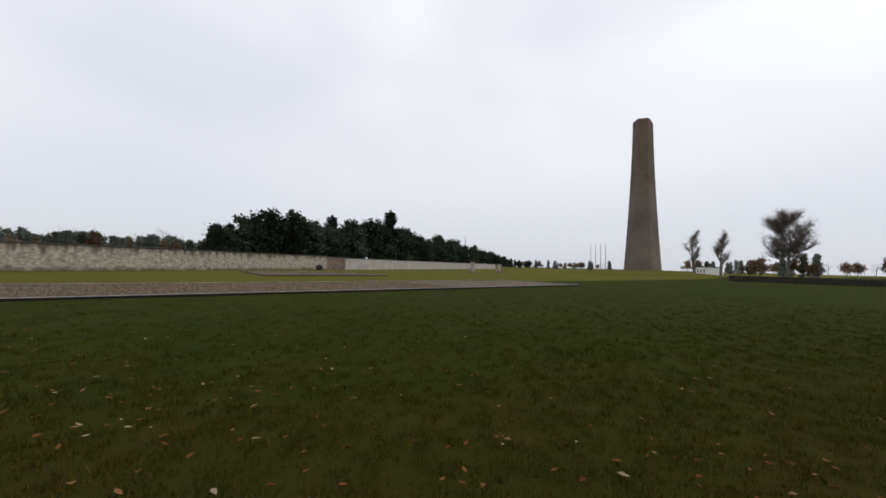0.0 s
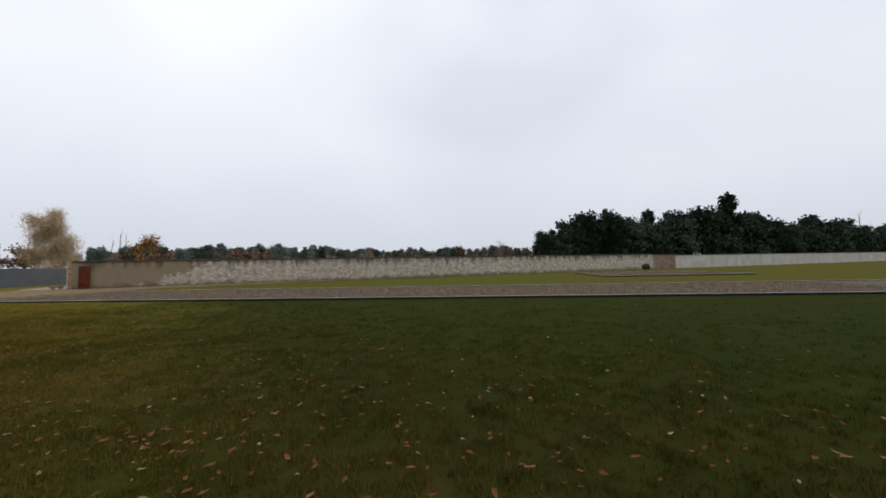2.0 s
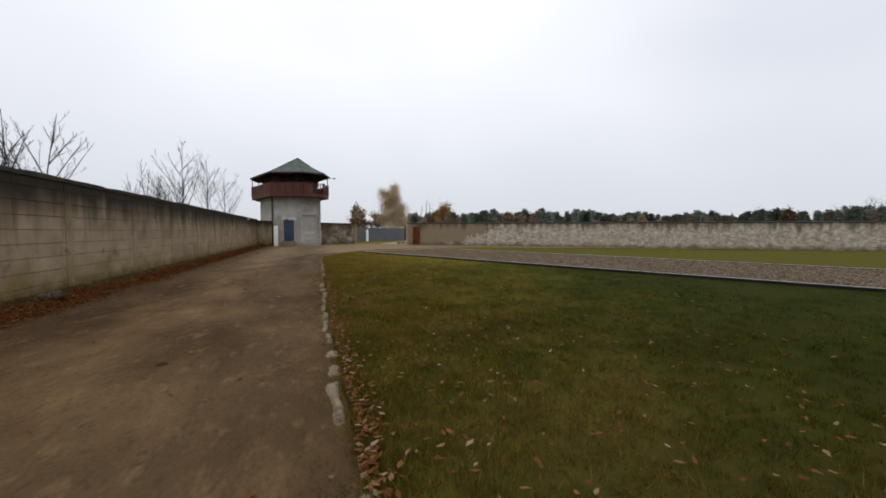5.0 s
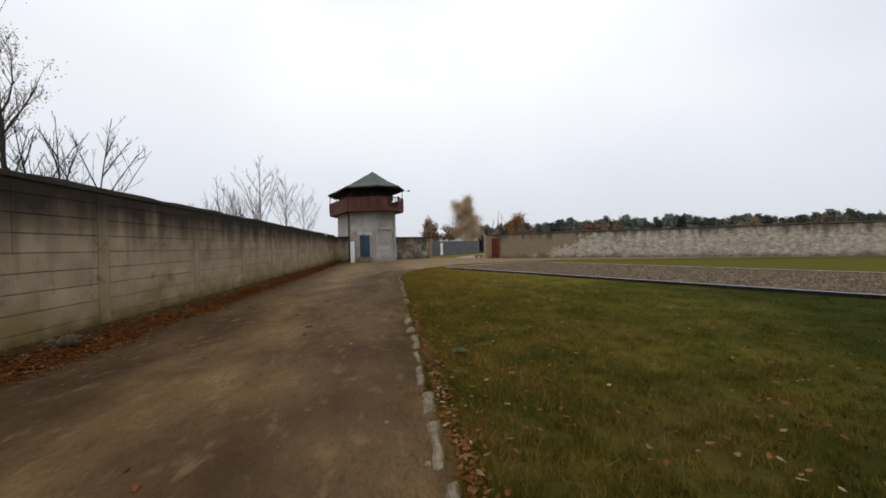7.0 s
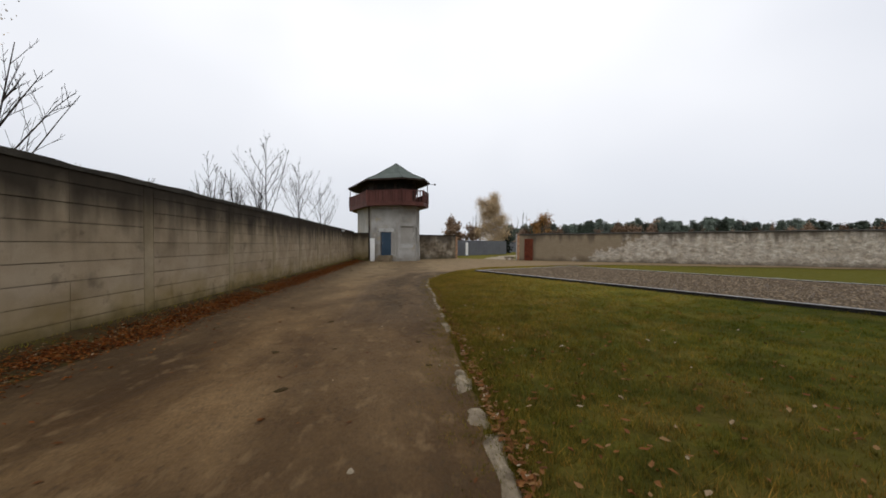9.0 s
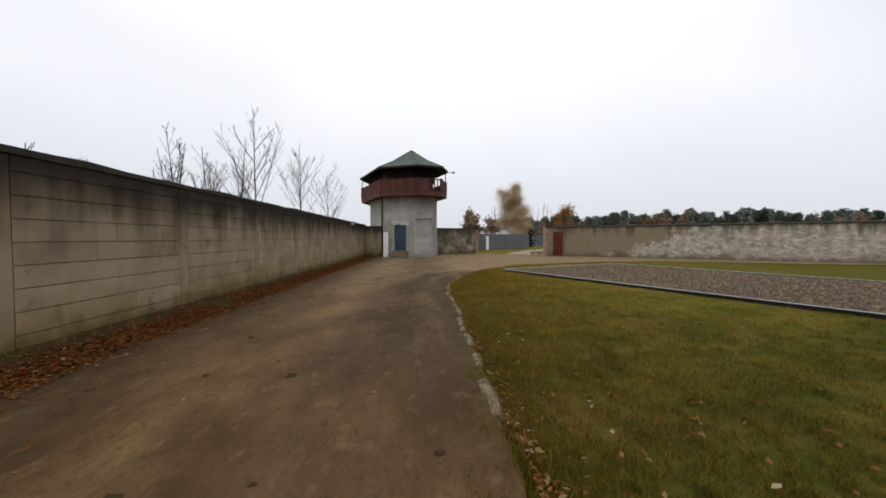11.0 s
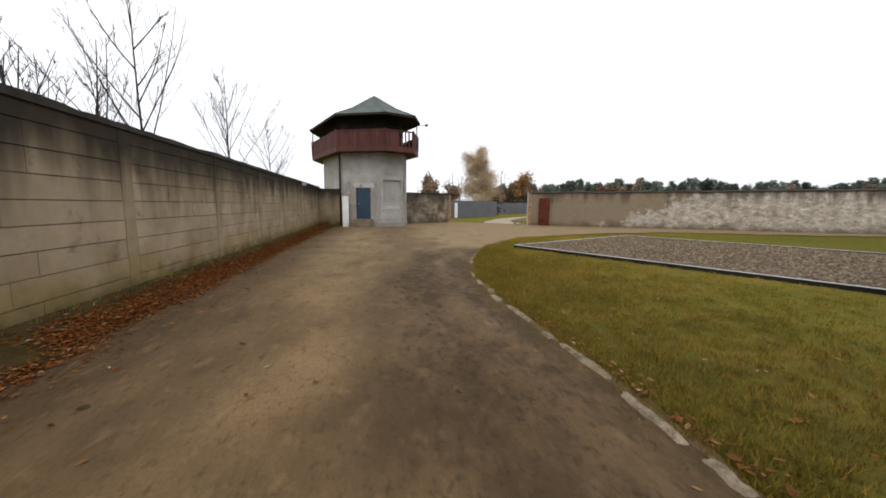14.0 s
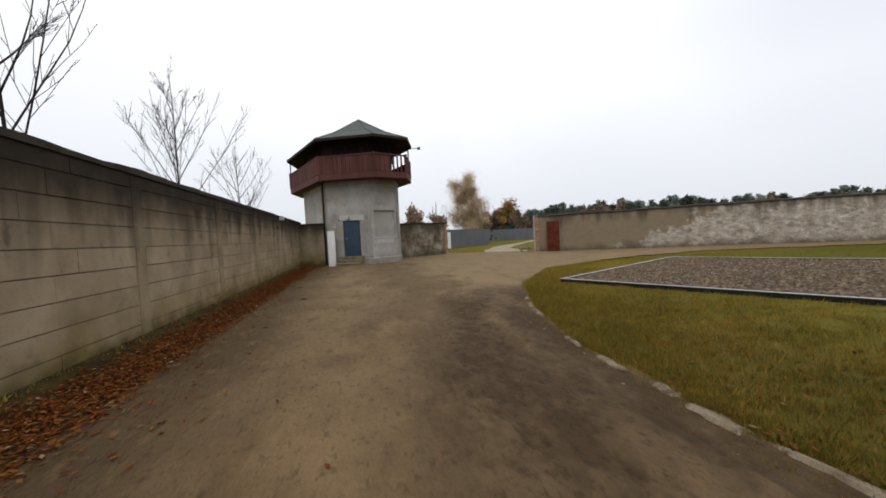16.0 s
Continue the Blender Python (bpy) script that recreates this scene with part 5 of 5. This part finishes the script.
rng = random.Random(33)
kerb_mes = []
for i in range(4):
    bm = bmesh.new()
    bmesh.ops.create_grid(bm, x_segments=3, y_segments=6, size=0.5)
    for v_ in bm.verts:
        e_ = max(abs(v_.co.x), abs(v_.co.y))
        v_.co.z = (0.016 if e_ < 0.49 else -0.02) + 0.010 * noise.noise((v_.co.x * 3, v_.co.y * 4, i * 3))
        v_.co.x += 0.24 * noise.noise((v_.co.y * 3, v_.co.x, i))
        v_.co.y += 0.10 * noise.noise((v_.co.x * 3, 2, i))
    me = bpy.data.meshes.new("kerb_stone")
    bm.to_mesh(me)
    bm.free()
    me.materials.append(M_kerb)
    kerb_mes.append(me)
y = -4.0
while y < 33.5:
    ln = rng.choice((0.25, 0.35, 0.55, 0.8, 1.0))
    if rng.random() < (0.94 if y < 10 or 22 < y < 29 else 0.78):
        ang = math.degrees(math.atan2(edge_at(y + ln) - edge_at(y), ln))
        o = new("kerb_stone", kerb_mes[rng.randrange(4)])
        o.matrix_basis = pose(edge_at(y + ln / 2) - 0.05 + rng.uniform(-0.03, 0.03), y + ln / 2, 0.011, 0, 0, -ang + rng.uniform(-3, 3)) @ Matrix.Diagonal((rng.uniform(0.10, 0.20), ln * 0.95, 1, 1))
        tagged(o, "worn pale kerb stone sunk along the path edge", "kerb stone", "kerb stones along the path")
    y += ln + rng.choice((0.02, 0.04, 0.25))


def scatter_leaves(name, count, spot, size, label, seed, mat=M_dull_leaf):
    """Curled leaves of six corners each, joined."""
    r = random.Random(seed)
    v, f = [], []
    for _ in range(count):
        x, y, z = spot(r)
        s, a, tilt = size * r.uniform(0.6, 1.35), r.uniform(0, 6.283), r.uniform(-0.35, 0.35)
        ca, sa = math.cos(a), math.sin(a)
        i0 = len(v)
        curl = r.uniform(0.1, 0.5)
        for px, py, pz in ((-1, 0, r.uniform(0, 1)), (-0.3, 0.5, r.uniform(0, 1.6)), (0.35, 0.36, r.uniform(0, 1)), (1.25, 0, r.uniform(0, 1.3)), (0.3, -0.45, r.uniform(0, 1.6)), (-0.35, -0.4, r.uniform(0, 1)), (0.05, 0, 0.0)):
            X, Y, Z = px * s, py * s, pz * s * curl + px * s * tilt * 0.5
            v.append((x + X * ca - Y * sa, y + X * sa + Y * ca, z + 0.004 + max(0, Z)))
        f += [(i0 + k, i0 + (k + 1) % 6, i0 + 6) for k in range(6)]
    return tagged(mesh_object(name, v, f, mat), label, "leaves", kind="stuff")


def verge_z(x):
    for (xa, za), (xb, zb) in zip(prof, prof[1:]):
        if xa <= x <= xb:
            return za + (zb - za) * (x - xa) / (xb - xa)
    return 0.006


def litter_spot(r):
    y = r.uniform(1.0, 49.0)
    wide = 0.80 + 0.22 * noise.noise((0, y * 0.5, 3))
    x = 0.14 + abs(r.triangular(0, wide, wide * 0.45)) + (r.expovariate(4) if r.random() < 0.12 else 0)
    return x, y, verge_z(x) + r.uniform(0, 0.03)


scatter_leaves("leaf_litter", 52000, litter_spot, 0.025, "thick band of rust-brown fallen leaves along the wall", 1, M_leaf)


def lawn_spot(r):
    y = r.triangular(-8.0, 32.0, 5.0)
    x = edge_at(min(y, 34)) + 0.05 + r.expovariate(0.36)
    return x, y, 0.015 + r.uniform(0, 0.02)


scatter_leaves("lawn_leaves", 3000, lawn_spot, 0.031, "scattered brown fallen leaves on the lawn", 2)


def kerb_spot(r):
    y = r.triangular(0.0, 29.0, 8.0)
    return edge_at(y) + 0.03 + abs(r.gauss(0.0, 0.08)) + 0.05 * noise.noise((y * 1.5, 0, 7)), y, 0.012 + r.uniform(0, 0.025)


scatter_leaves("kerb_leaves", 2400, kerb_spot, 0.029, "fallen leaves caught along the kerb stones", 3)
scatter_leaves("path_leaves", 220, lambda r: (r.uniform(1.0, 5.4), r.uniform(2, 45), 0.008), 0.030, "single brown leaves lying on the sand path", 4)

# grass blades near the path, thinning out over the lawn
g = np.random.default_rng(3)


def blades(name, count, y_lo, y_hi, reach, h_lo, h_hi, w, label, near=True):
    tufts = count // 14
    ty = g.uniform(y_lo, y_hi, tufts)
    ex = np.interp(ty, [p[1] for p in EDGE], [p[0] for p in EDGE])
    tx = ex + (g.exponential(reach, tufts) if near else -0.05 - np.abs(g.normal(0, 0.22, tufts)))
    tall = g.uniform(0.5, 1.0, tufts) ** 2 * np.where(g.random(tufts) < 0.08, 2.2, 1.3)
    x = (tx[:, None] + g.normal(0, 0.045, (tufts, 14))).ravel()
    y = (ty[:, None] + g.normal(0, 0.045, (tufts, 14))).ravel()
    grow_h = np.repeat(tall, 14)
    keep = np.ones(len(x), bool)
    if near:
        u = (x - B0.x) * BN.x + (y - B0.y) * BN.y
        s_ = (x - B0.x) * BD.x + (y - B0.y) * BD.y
        keep = ~((u > -0.06) & (u < BW + 0.06) & (s_ > -0.06))
    x, y, grow_h = x[keep], y[keep], grow_h[keep]
    nb = len(x)
    a, h = g.uniform(0, 6.283, nb), g.uniform(h_lo, h_hi, nb) * grow_h
    lx, ly = g.normal(0, 0.75, nb) * h, g.normal(0, 0.75, nb) * h
    P = np.empty((nb, 3, 3))
    P[:, 0] = np.stack([x - w * np.cos(a), y - w * np.sin(a), np.full(nb, -0.035)], 1)
    P[:, 1] = np.stack([x + w * np.cos(a), y + w * np.sin(a), np.full(nb, -0.035)], 1)
    P[:, 2] = np.stack([x + lx, y + ly, h], 1)
    me = bpy.data.meshes.new(name)
    me.vertices.add(nb * 3)
    me.vertices.foreach_set("co", P.ravel())
    me.loops.add(nb * 3)
    me.loops.foreach_set("vertex_index", np.arange(nb * 3, dtype=np.int32))
    me.polygons.add(nb)
    me.polygons.foreach_set("loop_start", np.arange(0, nb * 3, 3, dtype=np.int32))
    me.update(calc_edges=True)
    me.materials.append(M_blade)
    return tagged(new(name, me), label, "grass", kind="stuff")


blades("grass", 640000, -22, 39, 3.4, 0.016, 0.044, 0.0045, "short green and straw-coloured lawn grass")
blades("edge_grass", 90000, -2, 38, 0.12, 0.025, 0.065, 0.0045, "ragged taller grass along the path edge")
blades("edge_weeds", 36000, -2, 32, 0.1, 0.008, 0.036, 0.007, "moss and weeds creeping over the path edge", near=False)

# loose stones on the gravel beds
def gravel_stones(parent, count, l0, l1, w0, w1, z, size, seed):
    r = np.random.default_rng(seed)
    base = np.array([(1, 0, 0), (-1, 0, 0), (0, 1, 0), (0, -1, 0), (0, 0, 0.7), (0, 0, -0.7)], float)
    tri = np.array([(0, 2, 4), (2, 1, 4), (1, 3, 4), (3, 0, 4), (2, 0, 5), (1, 2, 5), (3, 1, 5), (0, 3, 5)])
    s = size * r.uniform(0.5, 1.5, (count, 1, 1)) * r.uniform(0.7, 1.3, (count, 6, 3))
    a = r.uniform(0, 6.283, count)
    V = base[None] * s
    c, d = np.cos(a)[:, None], np.sin(a)[:, None]
    V = np.stack([V[:, :, 0] * c - V[:, :, 1] * d, V[:, :, 0] * d + V[:, :, 1] * c, V[:, :, 2]], 2)
    V += np.stack([l0 + (l1 - l0) * r.random(count) ** 1.5, r.uniform(w0, w1, count), np.full(count, z)], 1)[:, None, :]
    F = (tri[None] + 6 * np.arange(count)[:, None, None]).reshape(-1, 3)
    ob = mesh_object("loose_gravel", V.reshape(-1, 3).tolist(), F.tolist(), M_pebble, parent)
    return tagged(ob, "loose grey and brown stones", kind="stuff")


gravel_stones(bed_main, 42000, 0.1, 45, 0.1, BW - 0.1, 0.040, 0.038, 5)
gravel_stones(bed_far, 4000, 0.2, 12.8, 0.2, 11.8, 0.045, 0.06, 6)

# weeds and moss at the wall foot
n_w = 2200
wy, wx = g.uniform(0, 49, n_w), np.abs(g.normal(0.04, 0.07, n_w)) + 0.01
wv, wf = [], []
for xx, yy_ in zip(wx, wy):
    hh, aa = random.uniform(0.02, 0.07), random.uniform(0, 6.283)
    i0 = len(wv)
    zz = verge_z(float(xx)) - 0.01
    wv += [(xx - 0.006 * math.cos(aa), yy_ - 0.006 * math.sin(aa), zz), (xx + 0.006 * math.cos(aa), yy_ + 0.006 * math.sin(aa), zz),
           (xx + random.gauss(0.01, 0.02), yy_ + random.gauss(0, 0.03), zz + hh)]
    wf.append((i0, i0 + 1, i0 + 2))
tagged(mesh_object("wall_foot_weeds", wv, wf, M_blade), "thin grass and moss at the wall foot", "grass", kind="stuff")

# clods of earth trodden into the path
clod_mes = []
for i in range(3):
    bm = bmesh.new()
    bmesh.ops.create_icosphere(bm, subdivisions=2, radius=0.05)
    for v_ in bm.verts:
        v_.co *= 1 + 0.45 * noise.noise(v_.co * 22 + Vector((i, 0, 0)))
        v_.co.z = max(-0.01, v_.co.z * 0.5)
    me = bpy.data.meshes.new("earth_clod")
    bm.to_mesh(me)
    bm.free()
    me.materials.append(M_soil)
    clod_mes.append(me)
rng = random.Random(61)
for i in range(34):
    o = new("earth_clod", clod_mes[i % 3])
    s = rng.uniform(0.4, 1.3)
    o.matrix_basis = pose(rng.uniform(1.1, 5.2), rng.uniform(6, 44), 0.008, 0, 0, rng.uniform(0, 360)) @ Matrix.Diagonal((s * rng.uniform(0.8, 1.7), s, s * 0.7, 1))
    tagged(o, "small dark clod of earth on the path", "clod", "clods on the path")
for i in range(26):
    o = new("pebble", clod_mes[(i + 1) % 3].copy())
    o.data.materials[0] = M_kerb
    s = rng.uniform(0.2, 0.5)
    yy_ = rng.uniform(3, 32)
    o.matrix_basis = pose(edge_at(yy_) - abs(rng.gauss(0, 0.5)), yy_, 0.008, 0, 0, rng.uniform(0, 360)) @ Matrix.Diagonal((s * 1.3, s, s, 1))
    tagged(o, "small pale pebble at the path edge", "pebble", "pebbles on the path")
# a plant with pale dying leaves at the wall foot
weed = empty("withered_plant", pose(0.34, 17.4, 0.10))
tagged(weed, "withered plant with pale grey-green leaves by the wall", "plant")
r = random.Random(5)
v, f = [], []
for k in range(26):
    a, ln = r.uniform(0, 6.283), r.uniform(0.10, 0.26)
    up = r.uniform(0.05, 0.2)
    i0 = len(v)
    ca, sa = math.cos(a), math.sin(a)
    w_ = 0.03
    v += [(0, 0, 0), (ca * ln * 0.5 - sa * w_, sa * ln * 0.5 + ca * w_, up), (ca * ln, sa * ln, up * 0.7), (ca * ln * 0.5 + sa * w_, sa * ln * 0.5 - ca * w_, up)]
    f += [(i0, i0 + 1, i0 + 2), (i0, i0 + 2, i0 + 3)]
mesh_object("leaf_rosette", v, f, M_kerb, weed)

# a green rosette weed in the lawn beside the kerb
M_weed = material("weed_leaf_green", [(0.3, (0.036, 0.056, 0.018)), (0.7, (0.062, 0.090, 0.030))], scale=12, fine=60, grain=0.25, rough=0.7, bump=0.2, spec=0.2)
rosette = empty("rosette_weed", pose(5.98, 16.0, 0.012))
tagged(rosette, "flat green rosette weed with toothed leaves in the lawn", "plant")
r = random.Random(8)
for k in range(13):
    a, ln = 6.283 * k / 13 + r.uniform(-0.15, 0.15), r.uniform(0.08, 0.15)
    ca, sa = math.cos(a), math.sin(a)
    v, f = [], []
    for i in range(9):
        u = i / 8
        w_ = (0.006 + 0.026 * math.sin(math.pi * u ** 1.3)) * (1.0 if i % 2 else 0.55)
        z = 0.012 + 0.05 * math.sin(2.2 * u) * r.uniform(0.8, 1.1)
        for side in (-1, 0, 1):
            v.append((ca * ln * u - sa * w_ * side, sa * ln * u + ca * w_ * side, z + 0.006 * abs(side)))
    f = [(i * 3 + c, i * 3 + c + 1, i * 3 + c + 4, i * 3 + c + 3) for i in range(8) for c in (0, 1)]
    mesh_object("leaf", v, f, M_weed, rosette)
